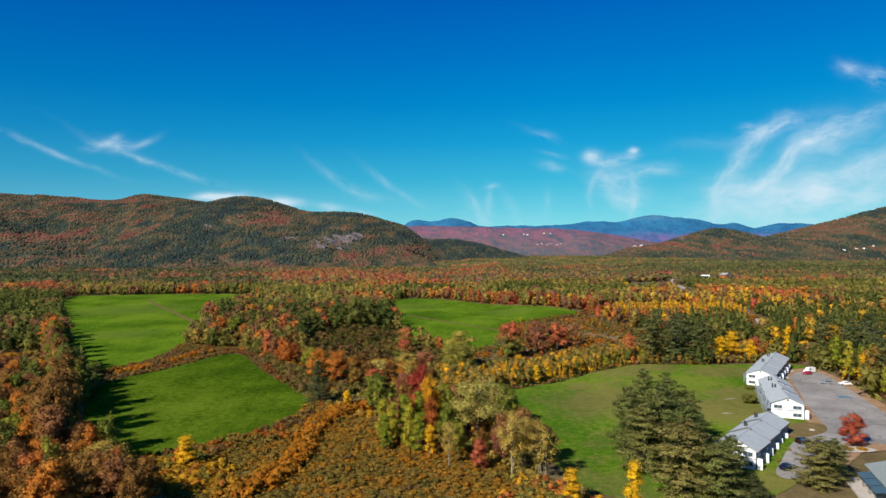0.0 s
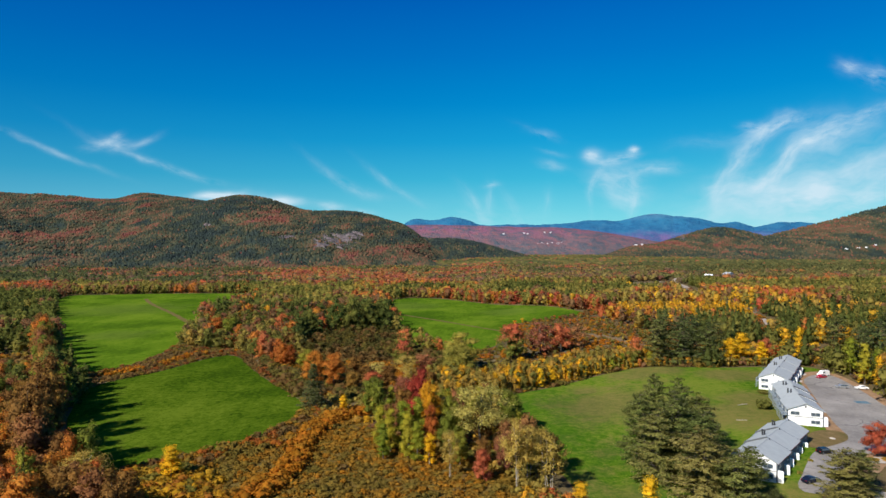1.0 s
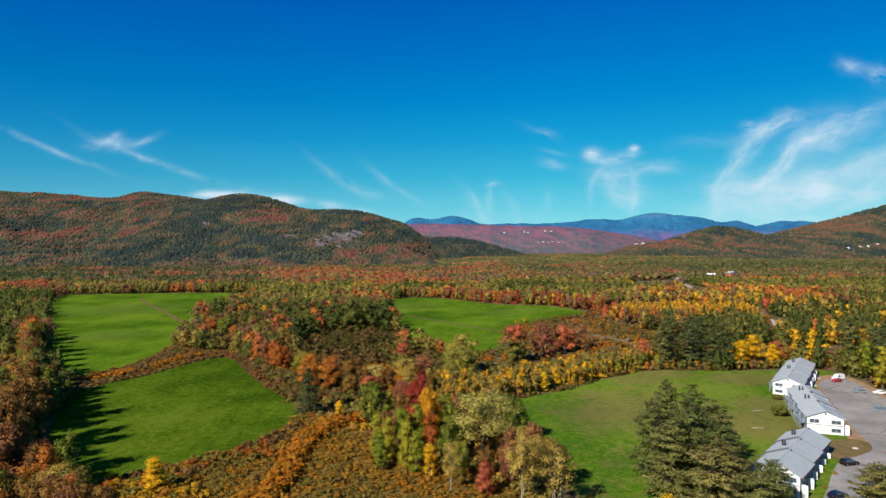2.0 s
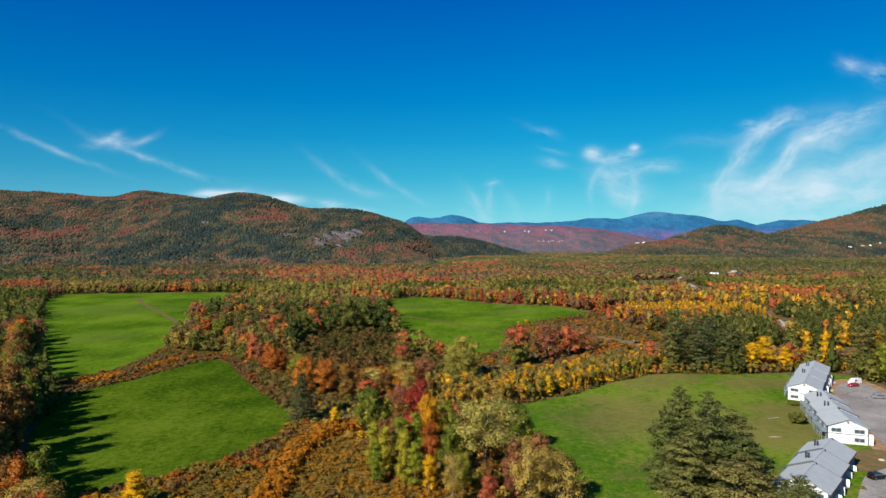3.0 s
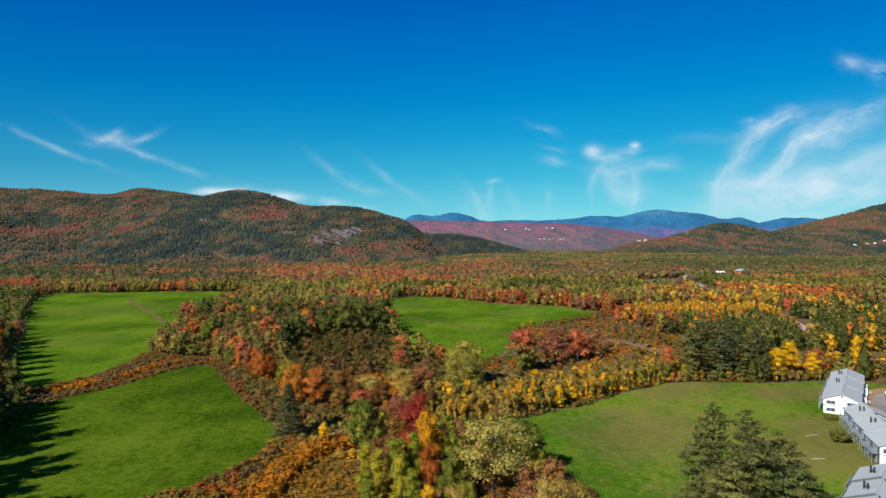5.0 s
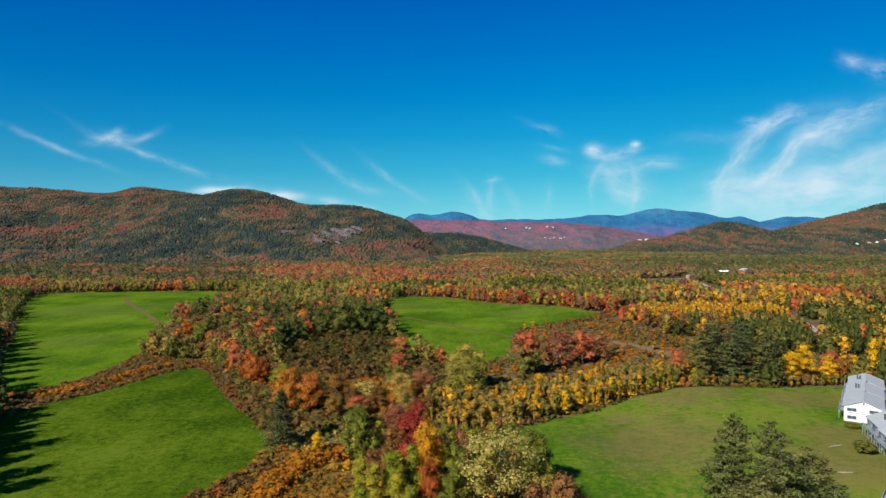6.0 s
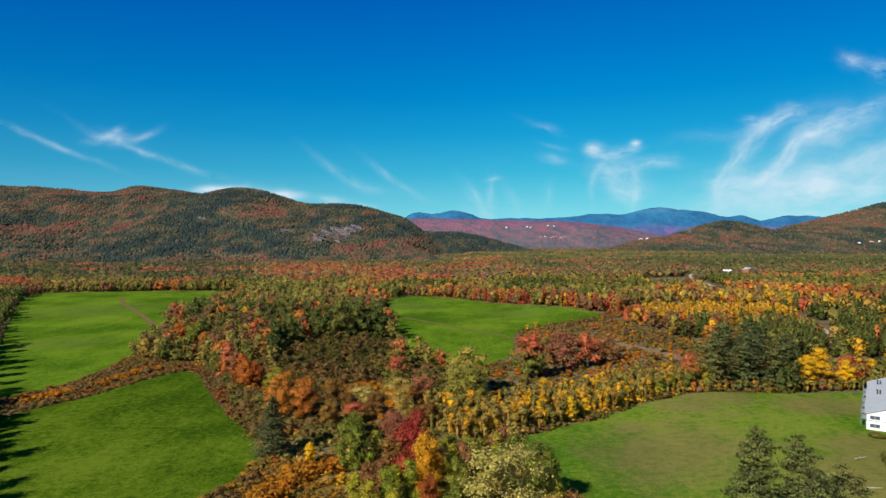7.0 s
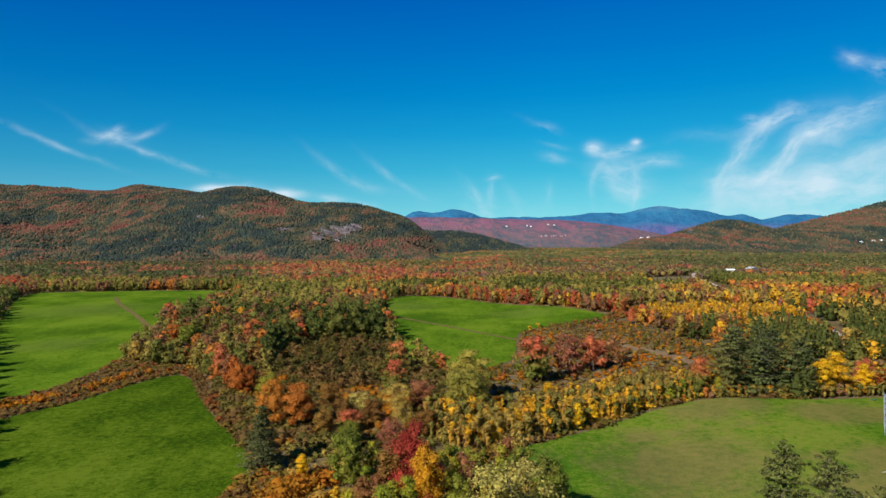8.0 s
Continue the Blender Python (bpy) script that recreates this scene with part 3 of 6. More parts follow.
def conifer(kind, levels, per, tufts, r):
    """Whorled boughs with needle tufts. pine: broad and ragged; spruce: a dense cone."""
    pos, nor, way, wood = [], [], [], []
    for k in range(levels):
        f = k / (levels - 1)
        z = (0.10 if kind == "spruce" else 0.05) + (0.86 if kind == "spruce" else 0.90) * f
        if kind == "spruce":
            reach = 0.21 * (1 - f) ** 0.85 + 0.012
        else:
            reach = 0.28 * max(0.0, 1 - ((f - 0.36) / 0.66) ** 2) ** 0.6 * (0.85 + 0.15 * math.sin(f * 9 + r.uniform(0, 1))) + 0.02
        for i in range(per):
            a = 2 * math.pi * (i + r.uniform(-0.3, 0.3)) / per + k * 1.1
            L = reach * r.uniform(0.6, 1.2)
            z1 = z + (r.uniform(-0.07, 0.07) if kind == "pine" else r.uniform(-0.025, 0.025))
            rise = r.uniform(-0.12, 0.34) if kind == "pine" else r.uniform(-0.35, -0.1)
            tip = np.array((L * math.cos(a), L * math.sin(a), z1 + L * rise))
            if L > 0.06:
                wood.append(tube((0, 0, z1), tip, 0.004, 0.0015, 3))
            m = max(3, int(tufts * (0.35 + L / 0.22)))
            q = r.uniform(0.25, 1.05, m) ** 0.7
            side = np.array((-math.sin(a), math.cos(a), 0))
            p = np.array((0, 0, z1)) + (tip - (0, 0, z1)) * q[:, None] + side * (r.normal(0, 0.020, m) * (0.5 + q))[:, None]
            p[:, 2] += r.normal(0, 0.008, m)
            pos.append(p)
            way.append(np.broadcast_to(np.array((math.cos(a), math.sin(a), rise)), (m, 3)) + side * r.normal(0, 0.6, m)[:, None])
            nor.append(np.array((math.cos(a) * 0.5, math.sin(a) * 0.5, 1.0)) + r.normal(0, 0.6, (m, 3)))
    pos, nor = np.concatenate(pos), np.concatenate(nor)
    top = np.stack([r.normal(0, 0.008, 14), r.normal(0, 0.008, 14), r.uniform(0.9, 1.0, 14)], 1)
    pos, nor = np.concatenate([pos, top]), np.concatenate([nor, r.normal(size=(14, 3)) + (0, 0, 0.5)])
    way = np.concatenate(way + [np.stack([r.normal(0, 0.3, 14), r.normal(0, 0.3, 14), np.ones(14)], 1)])
    leaves = cards(pos, nor, (0.0140 if levels > 16 else 0.0175) if kind == "pine" else 0.0135, r, along=way)
    spine = [(0, 0, 0.2 + 0.08 * k, 0.07 * (1 - 0.09 * k), 0.06) for k in range(9)]
    V, F, S, Q = crown_of(lumps(spine, r, 1, 0.8), leaves)
    Q = V * (2.6, 2.6, 0) + np.array((0, 0, 0.55)) + np.repeat(r.normal(0, 0.34, (len(V), 3))[::4], 4, axis=0)[:len(V)]
    crown = (V, F, np.ones(len(F), bool), Q / np.linalg.norm(Q, axis=1)[:, None])
    return crown, [("trunk", *tube((0, 0, -0.02), (0, 0, 0.97), 0.016, 0.003)), ("branchwork", *weld(wood))]



SPECIES = {
    # name: form, leaf colours, label
    "red_maple": ("round", [(0.0, (0.20, 0.028, 0.024)), (0.5, (0.28, 0.052, 0.030)), (1.0, (0.34, 0.105, 0.036))], "crimson autumn maple tree"),
    "coral_maple": ("round", [(0.0, (0.32, 0.095, 0.052)), (0.5, (0.37, 0.125, 0.060)), (1.0, (0.37, 0.165, 0.068))], "coral red autumn maple tree"),
    "turning_maple": ("round", [(0.0, (0.33, 0.085, 0.048)), (0.5, (0.37, 0.120, 0.055)), (1.0, (0.38, 0.165, 0.050))], "maple tree turned coral red above green lower leaves"),
    "orange_maple": ("round", [(0.0, (0.26, 0.074, 0.024)), (0.5, (0.31, 0.108, 0.026)), (1.0, (0.35, 0.160, 0.028))], "burnt orange autumn maple tree"),
    "golden_maple": ("round", [(0.0, (0.36, 0.180, 0.016)), (0.5, (0.42, 0.235, 0.018)), (1.0, (0.45, 0.275, 0.022))], "golden orange autumn maple tree"),
    "golden_birch": ("tall", [(0.0, (0.38, 0.23, 0.016)), (0.5, (0.47, 0.30, 0.016)), (1.0, (0.55, 0.39, 0.020))], "golden yellow autumn birch tree"),
    "rusty_oak": ("round", [(0.0, (0.110, 0.058, 0.022)), (0.5, (0.155, 0.084, 0.026)), (1.0, (0.210, 0.130, 0.032))], "rust brown autumn oak tree"),
    "green_ash": ("round", [(0.0, (0.085, 0.115, 0.020)), (0.5, (0.125, 0.150, 0.024)), (1.0, (0.205, 0.205, 0.030))], "olive green broadleaf tree"),
    "olive_oak": ("round", [(0.0, (0.190, 0.185, 0.040)), (0.5, (0.245, 0.228, 0.048)), (1.0, (0.300, 0.258, 0.056))], "broad pale olive oak tree"),
    "dark_maple": ("round", [(0.0, (0.046, 0.072, 0.020)), (0.5, (0.068, 0.092, 0.024)), (1.0, (0.108, 0.120, 0.030))], "dark green dense maple tree"),
    "poplar": ("tall", [(0.0, (0.118, 0.165, 0.020)), (0.5, (0.172, 0.206, 0.024)), (1.0, (0.265, 0.245, 0.028))], "tall yellow-green poplar tree"),
    "pale_willow": ("vase", [(0.0, (0.28, 0.26, 0.075)), (0.5, (0.34, 0.31, 0.088)), (1.0, (0.38, 0.33, 0.10))], "pale straw-coloured willow tree"),
    "bare_birch": ("vase", [(0.0, (0.25, 0.200, 0.050)), (0.5, (0.33, 0.255, 0.062)), (1.0, (0.38, 0.300, 0.080))], "thinning tan birch tree with pale trunks"),
    "thin_maple": ("round", [(0.0, (0.235, 0.092, 0.062)), (0.5, (0.275, 0.118, 0.066)), (1.0, (0.295, 0.160, 0.068))], "dusty red half-bare maple tree"),
    "russet_maple": ("round", [(0.0, (0.145, 0.060, 0.036)), (0.5, (0.185, 0.082, 0.040)), (1.0, (0.215, 0.115, 0.046))], "dusky russet maple tree"),
    "young_maple": ("round", [(0.0, (0.24, 0.050, 0.036)), (0.5, (0.30, 0.072, 0.046)), (1.0, (0.33, 0.105, 0.055))], "crimson young maple tree on the lot's island"),
    "white_pine": ("pine", [(0.0, (0.092, 0.124, 0.038)), (0.55, (0.132, 0.152, 0.047)), (1.0, (0.185, 0.168, 0.058))], "dark green white pine tree with layered boughs"),
    "forest_pine": ("pine", [(0.0, (0.070, 0.098, 0.038)), (0.5, (0.104, 0.130, 0.044)), (1.0, (0.170, 0.165, 0.052))], "dark green pine tree at the edge of the woods"),
    "spruce": ("spruce", [(0.0, (0.050, 0.068, 0.030)), (0.5, (0.068, 0.086, 0.034)), (1.0, (0.090, 0.104, 0.040))], "dark pointed spruce tree"),
}
VARIANTS = {}


def tree_template(kind, variant, fine):
    """Crown and trunk meshes of one form of a species, built once."""
    key = (kind, variant, fine)
    if key not in VARIANTS:
        r = np.random.default_rng(100 + 17 * variant + 1000 * list(SPECIES).index(kind))
        form, stops, label = SPECIES[kind]
        if "leaf_" + kind in bpy.data.materials:
            mat = bpy.data.materials["leaf_" + kind]
        else:
            mat = leaf_material("leaf_" + kind, stops, turning=0.55 if kind == "turning_maple" else 0.0, dulled=0.0 if form in ("pine", "spruce") else 0.12)
        if form in ("pine", "spruce"):
            c, w = conifer(form, *{"white_pine": (19, 9, 54), "forest_pine": (15, 8, 24), "spruce": (22, 9, 32)}[kind], r)
        else:
            thin = kind in ("bare_birch", "pale_willow", "thin_maple")
            n = {"round": 1900, "tall": 1300, "vase": 1800}[form] if not fine else {"round": 6500, "tall": 4200, "vase": 5200}[form]
            leaf = {"round": 0.0168, "tall": 0.0135, "vase": 0.0150}[form] if not fine else {"round": 0.0105, "tall": 0.0088, "vase": 0.0095}[form]
            c, w = broadleaf(form, n, leaf, r, thin, fine)
            if kind == "bare_birch":
                w = limbs_of(form, crown_lobes(form, np.random.default_rng(variant)), r, 4)
        bark = M_BIRCHBARK if kind in ("bare_birch", "golden_birch") else M_BARK
        VARIANTS[key] = [[("crown", mesh_from("crown_" + kind, c[0], c[1], mat, c[2], c[3]))] + [(a, mesh_from(a + "_" + kind, v, f, bark)) for a, v, f in w], None]
    return VARIANTS[key]


tree_count = 0
PLANTED = []


def plant(kind, x, y, height, width=None, label="", fine=False):
    """One tree as a thing of its own: trunk and crown under an empty at its foot."""
    global tree_count
    tree_count += 1
    PLANTED.append((x, y))
    r = random.Random(tree_count)
    t = tree_template(kind, tree_count % 3, fine)
    natural = {"tall": 0.34, "vase": 0.72, "round": 0.72, "pine": 0.56, "spruce": 0.42}[SPECIES[kind][0]]
    w = height if width is None else width / natural
    m = Matrix.LocRotScale((x, y, float(ground_height(x, y))), Euler((0, 0, r.uniform(0, 6.28))), (w, w, height))
    if t[1] is None:
        root = new(kind)
        for name, me in t[0]:
            ob = new(name, me)
            ob.parent = root
            if name == "branchwork":
                ob["kind"] = "stuff"
        root.matrix_basis = m
        t[1] = root
    else:
        root = copy_thing(t[1], Matrix.Identity(4))
        root.matrix_basis = m
    return tagged(root, label or SPECIES[kind][2], "tree", group="trees of the valley woods")


# ---------------------------------------------------------------- woods that nobody could count
def woods(name, mat, x, y, z, height, width, tint, crowns, label, kind="stuff", squash=None):
    """Many trees in one mesh; crowns: (verts, faces) templates of height 1, chosen at random."""
    n = len(x)
    pick = rng.integers(0, len(crowns), n)
    turn = rng.uniform(0, 2 * np.pi, n)
    V, F, T, S, Q, base = [], [], [], [], [], 0
    for k, (cv, cf, cs, cn) in enumerate(crowns):
        sel = np.where(pick == k)[0]
        if not len(sel):
            continue
        v = rotz(np.broadcast_to(cv, (len(sel), *cv.shape)), turn[sel][:, None])
        v = v * np.stack([width[sel], width[sel], height[sel]], 1)[:, None, :]
        v = v + np.stack([x[sel], y[sel], z[sel]], 1)[:, None, :]
        f = cf[None] + (np.arange(len(sel)) * len(cv))[:, None, None] + base
        V.append(v.reshape(-1, 3))
        F.append(f.reshape(-1, cf.shape[1]))
        T.append(np.repeat(tint[sel], len(cv)))
        S.append(np.tile(cs, len(sel)))
        q = rotz(np.broadcast_to(cn, (len(sel), *cn.shape)), turn[sel][:, None]) / np.stack([width[sel], width[sel], height[sel]], 1)[:, None, :]
        Q.append((q / np.linalg.norm(q, axis=2)[..., None]).reshape(-1, 3))
        base += len(sel) * len(cv)
    me = mesh_from(name, np.concatenate(V), np.concatenate(F), mat, np.concatenate(S), np.concatenate(Q))
    at = me.attributes.new("tint", "FLOAT", "POINT")
    at.data.foreach_set("value", np.concatenate(T).astype(np.float32))
    return tagged(new(name, me), label, "woods", kind=kind)


def small_crown(form, n, leaf, seed, lobes=5):
    r = np.random.default_rng(seed)
    if form == "cone":
        z = r.uniform(0.08, 1.0, n)
        a = r.uniform(0, 2 * np.pi, n)
        q = 0.40 * (1 - z) * r.uniform(0.75, 1.15, n) + 0.015
        pos = np.stack([q * np.cos(a), q * np.sin(a), z], 1)
        nor = np.stack([np.cos(a), np.sin(a), np.full(n, 0.8)], 1) + r.normal(0, 0.35, (n, 3))
        L = [(0, 0, 0.2, 0.30, 0.22), (0.03, 0, 0.45, 0.21, 0.2), (0, 0.02, 0.7, 0.12, 0.2)][:max(2, lobes)]
        return crown_of(lumps(L, r), cards(pos, nor, leaf, r, True), L)
    if lobes == 1:
        L = [(0, 0, 0.52, 0.40, 0.44)]
    else:
        L = crown_lobes(form, r, lobes)
    pos, d = lobed_points(n, L, r, (0.70, 1.16), -0.1)
    return crown_of(lumps(L[:2] if form == "bush" or n < 100 else L[:3], r, 1, 0.72), cards(pos, d + r.normal(size=d.shape) * 0.4 + np.array((0, 0, 0.3)), leaf, r, True), L)


MID = [small_crown("round", 74, 0.062, s_, 4) for s_ in range(6)]
MIDNEAR = [small_crown("round", 170, 0.043, 10 + s_, 8) for s_ in range(6)]
MIDCONE = [small_crown("cone", 130, 0.038, 50 + s_, 3) for s_ in range(4)]
MORECONE = [small_crown("cone", 50, 0.058, 60 + s_, 2) for s_ in range(4)]
FAR = [small_crown("round", 22, 0.11, 80 + s_, 1) for s_ in range(6)]
FARCONE = [small_crown("cone", 18, 0.10, 90 + s_, 1) for s_ in range(4)]
BUSH = [small_crown("bush", 50, 0.10, 120 + s_, 4) for s_ in range(5)]
NEARBUSH = [small_crown("bush", 80, 0.076, 140 + s_, 6) for s_ in range(6)]


def inside(px, py, poly):
    poly = np.asarray(poly, float)
    hit = np.zeros(len(px), bool)
    for (x0, y0), (x1, y1) in zip(poly, np.roll(poly, -1, 0)):
        c = (y0 > py) != (y1 > py)
        hit ^= c & (px < (x1 - x0) * (py - y0) / (y1 - y0 + 1e-12) + x0)
    return hit


def near_line(px, py, line, d):
    p = smooth_line(line, 2, closed=False)
    hit = np.zeros(len(px), bool)
    for a, b in zip(p[:-1], p[1:]):
        ab = b - a
        k = np.clip(((px - a[0]) * ab[0] + (py - a[1]) * ab[1]) / (ab @ ab + 1e-9), 0, 1)
        hit |= (px - a[0] - k * ab[0]) ** 2 + (py - a[1] - k * ab[1]) ** 2 < d * d
    return hit


def scatter(poly, gap):
    """Places about gap metres apart within an outline."""
    p = np.asarray(poly, float)
    lo, hi = p.min(0), p.max(0)
    X, Y = np.meshgrid(np.arange(lo[0], hi[0], gap), np.arange(lo[1], hi[1], gap), indexing="ij")
    X = (X + rng.uniform(-0.45, 0.45, X.shape) * gap).ravel()
    Y = (Y + rng.uniform(-0.45, 0.45, Y.shape) * gap).ravel()
    ok = inside(X, Y, p)
    return X[ok], Y[ok]


def vnoise(x, y, scale, seed):
    return np.array([noise.noise((a * scale, b * scale, seed)) for a, b in zip(x, y)])


ROAD_1 = [(225, 420), (250, 480), (270, 556), (300, 690), (330, 860), (380, 1010), (430, 1100)]
ROAD_2 = [(330, 955), (352, 952), (345, 880), (318, 780), (305, 740)]


CLEARING = [(268, 872), (330, 884), (344, 930), (330, 958), (284, 950)]
DITCH = [(-196, 280), (-160, 288), (-146, 312), (-140, 342), (-120, 358), (-100, 330), (-82, 296), (-58, 262)]


def clear_of_open(x, y, pad=0):
    keep = np.ones(len(x), bool)
    for f in (FIELD_A, FIELD_B, FIELD_C, FIELD_D, VERGE, CLEARING):
        keep &= ~inside(x, y, smooth_line(f, 2))
    keep &= ~near_line(x, y, ROAD_1, 6) & ~near_line(x + 2, y + 10, ROAD_1, 5) & ~near_line(x, y, ROAD_2, 6) & ~near_line(x, y + 12, ROAD_2, 6)
    keep &= ~near_line(x, y, DITCH, 9) & ~near_line(x, y, [(405, 930), (445, 955), (470, 965)], 22)
    return keep


def mixed_tint(x, y, green, orange, red, seed):
    """Hue by drifts: shares of green, orange and red crowns that wax and wane over the valley, ochre and brown between."""
    n = len(x)
    slow, mid, quick = vnoise(x, y, 0.0045, seed), vnoise(x, y, 0.013, seed + 5), vnoise(x, y, 0.035, seed + 9)
    u = np.clip(0.5 + 0.55 * slow + 0.60 * mid + 0.26 * quick + rng.normal(0, 0.085, n), 0, 0.999)
    v = rng.uniform(0, 1, n)
    t = np.where(u < green, 0.07 + 0.25 * np.clip(u / np.maximum(green, 0.01), 0, 1) + rng.normal(0, 0.03, n),
        np.where(u > 1 - red, np.where(v < 0.7, rng.uniform(0.78, 0.9, n), rng.uniform(0.68, 0.75, n)),
        np.where(u > 1 - red - orange, np.where(v < 0.22, rng.uniform(0.46, 0.56, n), rng.uniform(0.68, 0.80, n)), np.where(v < np.where(x / y < -0.42, 0.08, np.where(x / y < -0.33, 0.25, 0.62)), rng.uniform(0.27, 0.46, n), 0.98))))
    return np.clip(t, 0, 1)


def valley_tint(x, y):
    b = x / y
    near = step_up(640, 800, y) * step_up(1700, 1300, y)
    core = np.exp(-((b + 0.09) / 0.17) ** 2) * near
    green = 0.40 + 0.10 * ((b < -0.33) & (y < 900)) + 0.30 * step_up(1150, 1600, y) + 0.10 * (b < -0.4) + 0.16 * step_up(0.30, 0.5, b) - 0.26 * core + 0.22 * np.exp(-((b + 0.30) / 0.1) ** 2) * (y > 950)
    red = 0.10 + 0.34 * core + 0.05 * (b < -0.4) - 0.06 * step_up(1150, 1500, y)
    orange = 0.12 + 0.08 * core
    west = (b < -0.42) & (y < 800)
    green, red, orange = np.where(west, 0.58, green), np.where(west, 0.16, red), np.where(west, 0.05, orange)
    calm = (b < -0.15) & (y < 900)
    green, red, orange = np.where(calm, 0.62, green), np.where(calm, 0.05, red), np.where(calm, 0.05, orange)
    # golden birches round the road, yellow-green plantations further out to the right
    gold = 0.26 * np.exp(-(((b - 0.42) / 0.12) ** 2 + ((y - 600) / 120) ** 2))
    t = mixed_tint(x, y, green - 0.25 * gold, orange, red, 3.0)
    t = np.where(rng.uniform(0, 1, len(x)) < gold, rng.uniform(0.42, 0.61, len(x)), t)
    rows = (b > 0.36 + 0.05 * np.sin(y / 90)) & (np.abs((y - 1250) % 420) < 210) & (y > 1250) & (y < 2400)
    side = (b > 0.33) & (y < 560)
    pick = rng.uniform(0, 1, len(x))
    t = np.where(side & (pick < 0.42), rng.uniform(0.0, 0.09, len(x)), np.where(side & (pick < 0.53), rng.uniform(0.48, 0.74, len(x)), t))
    t = np.where((b < -0.30) & ((y < 735) | (y > 880)) & (t < 0.46) & (rng.uniform(0, 1, len(x)) < 0.75), t * 0.40, t)
    return np.where(rows & (rng.uniform(0, 1, len(x)) < 0.85), rng.uniform(0.13, 0.24, len(x)), t)


def far_woods():
    # beyond the fields, out to the foot of the hills, in three depths
    out = []
    for d0, d1, gap, seed in ((0, 450, 8.0, 1), (450, 900, 9.2, 2), (900, 1600, 12.0, 3), (1600, 3300, 18.5, 4)):
        half = 0.80 * d1 + 40
        X, Y = scatter([(-half, 225), (half, 225), (half, d1), (-half, d1)], gap)
        ok = (np.abs(X) < 0.80 * Y + 30) & (Y >= max(d0, 225)) & clear_of_open(X, Y)
        for poly in NEAR_ZONES + [[(-110, 190), (-62, 300), (-46, 345), (4, 350), (60, 320), (120, 312), (120, 200)], [(50, 470), (97, 468), (142, 498), (150, 530), (126, 536), (90, 492)], [(0, 345), (48, 362), (56, 474), (28, 474), (26, 376)], [(40, 452), (104, 452), (116, 492), (60, 506)]]:
            ok &= ~inside(X, Y, poly)
        out.append((X[ok], Y[ok], seed))
    return out


# near woods are planted zone by zone further down
WOOD_LEFT = [(-64, 136), (-88, 164), (-108, 172), (-154, 256), (-178, 284), (-216, 342), (-280, 330), (-150, 120)]
WOOD_MID = [(-204, 470), (-176, 380), (-116, 356), (-94, 328), (-82, 322), (-82, 346), (-88, 378), (-80, 424), (-60, 446), (-36, 450), (-50, 560), (-120, 560), (-190, 560)]
BRUSH_MID = [(-100, 330), (-58, 250), (-20, 250), (-14, 300), (0, 345), (-20, 370), (-34, 428), (-58, 426), (-78, 420), (-87, 378), (-81, 346), (-81, 322)]
SCRUB = [(-75, 184), (-92, 168), (-60, 140), (30, 140), (26, 165), (6, 185), (-18, 205), (-46, 232), (-58, 200)]
WOOD_FRONT = [(-46, 232), (-18, 205), (6, 185), (26, 150), (30, 180), (22, 226), (6, 246), (-8, 262), (-20, 255), (-46, 262)]
HEDGE = [(-8, 262), (6, 246), (12, 249), (30, 259), (50, 274), (76, 288), (104, 291), (104, 309), (75, 316), (44, 302), (20, 285), (-6, 290)]
HEATH = [(-6, 290), (20, 285), (44, 302), (75, 316), (128, 310), (150, 330), (128, 440), (118, 480), (97, 472), (66, 482), (48, 466), (40, 372), (4, 346)]
RIGHT_EDGE = [(104, 291), (128, 288.5), (152, 291), (172, 292), (184, 292), (180, 280), (171, 256), (166, 236), (154, 200), (150, 184), (170, 178), (240, 270), (260, 340), (160, 345)]
DITCH_ZONE = [(-192, 284), (-168, 301), (-160, 326), (-166, 376), (-150, 388), (-116, 354), (-128, 338), (-136, 300), (-148, 281), (-154, 262), (-176, 272)]
GOLD = [(132, 458), (190, 448), (248, 470), (262, 570), (200, 584), (140, 556)]
NEAR_ZONES = [GOLD, DITCH_ZONE, WOOD_LEFT, WOOD_MID, BRUSH_MID, SCRUB, WOOD_FRONT, HEDGE, HEATH, RIGHT_EDGE]

def tiny(seed):
    """A crown a few metres across seen from kilometres off: an uneven lump with a ragged top."""
    r = np.random.default_rng(seed)
    a = np.arange(5) * 2 * np.pi / 5
    ring = np.stack([0.5 * np.cos(a), 0.5 * np.sin(a), np.full(5, 0.42)], 1) + r.normal(0, 0.09, (5, 3))
    V = np.concatenate([ring, [(0, 0, -0.1), (r.normal(0, 0.1), r.normal(0, 0.1), 1.0)]])
    F = [f for i in range(5) for f in ((i, (i + 1) % 5, 6), ((i + 1) % 5, i, 5))]
    n = V - np.array((0, 0, 0.3)) + np.array((0, 0, 0.55))
    return V, np.array(F), np.ones(len(F), bool), n / np.linalg.norm(n, axis=1)[:, None]


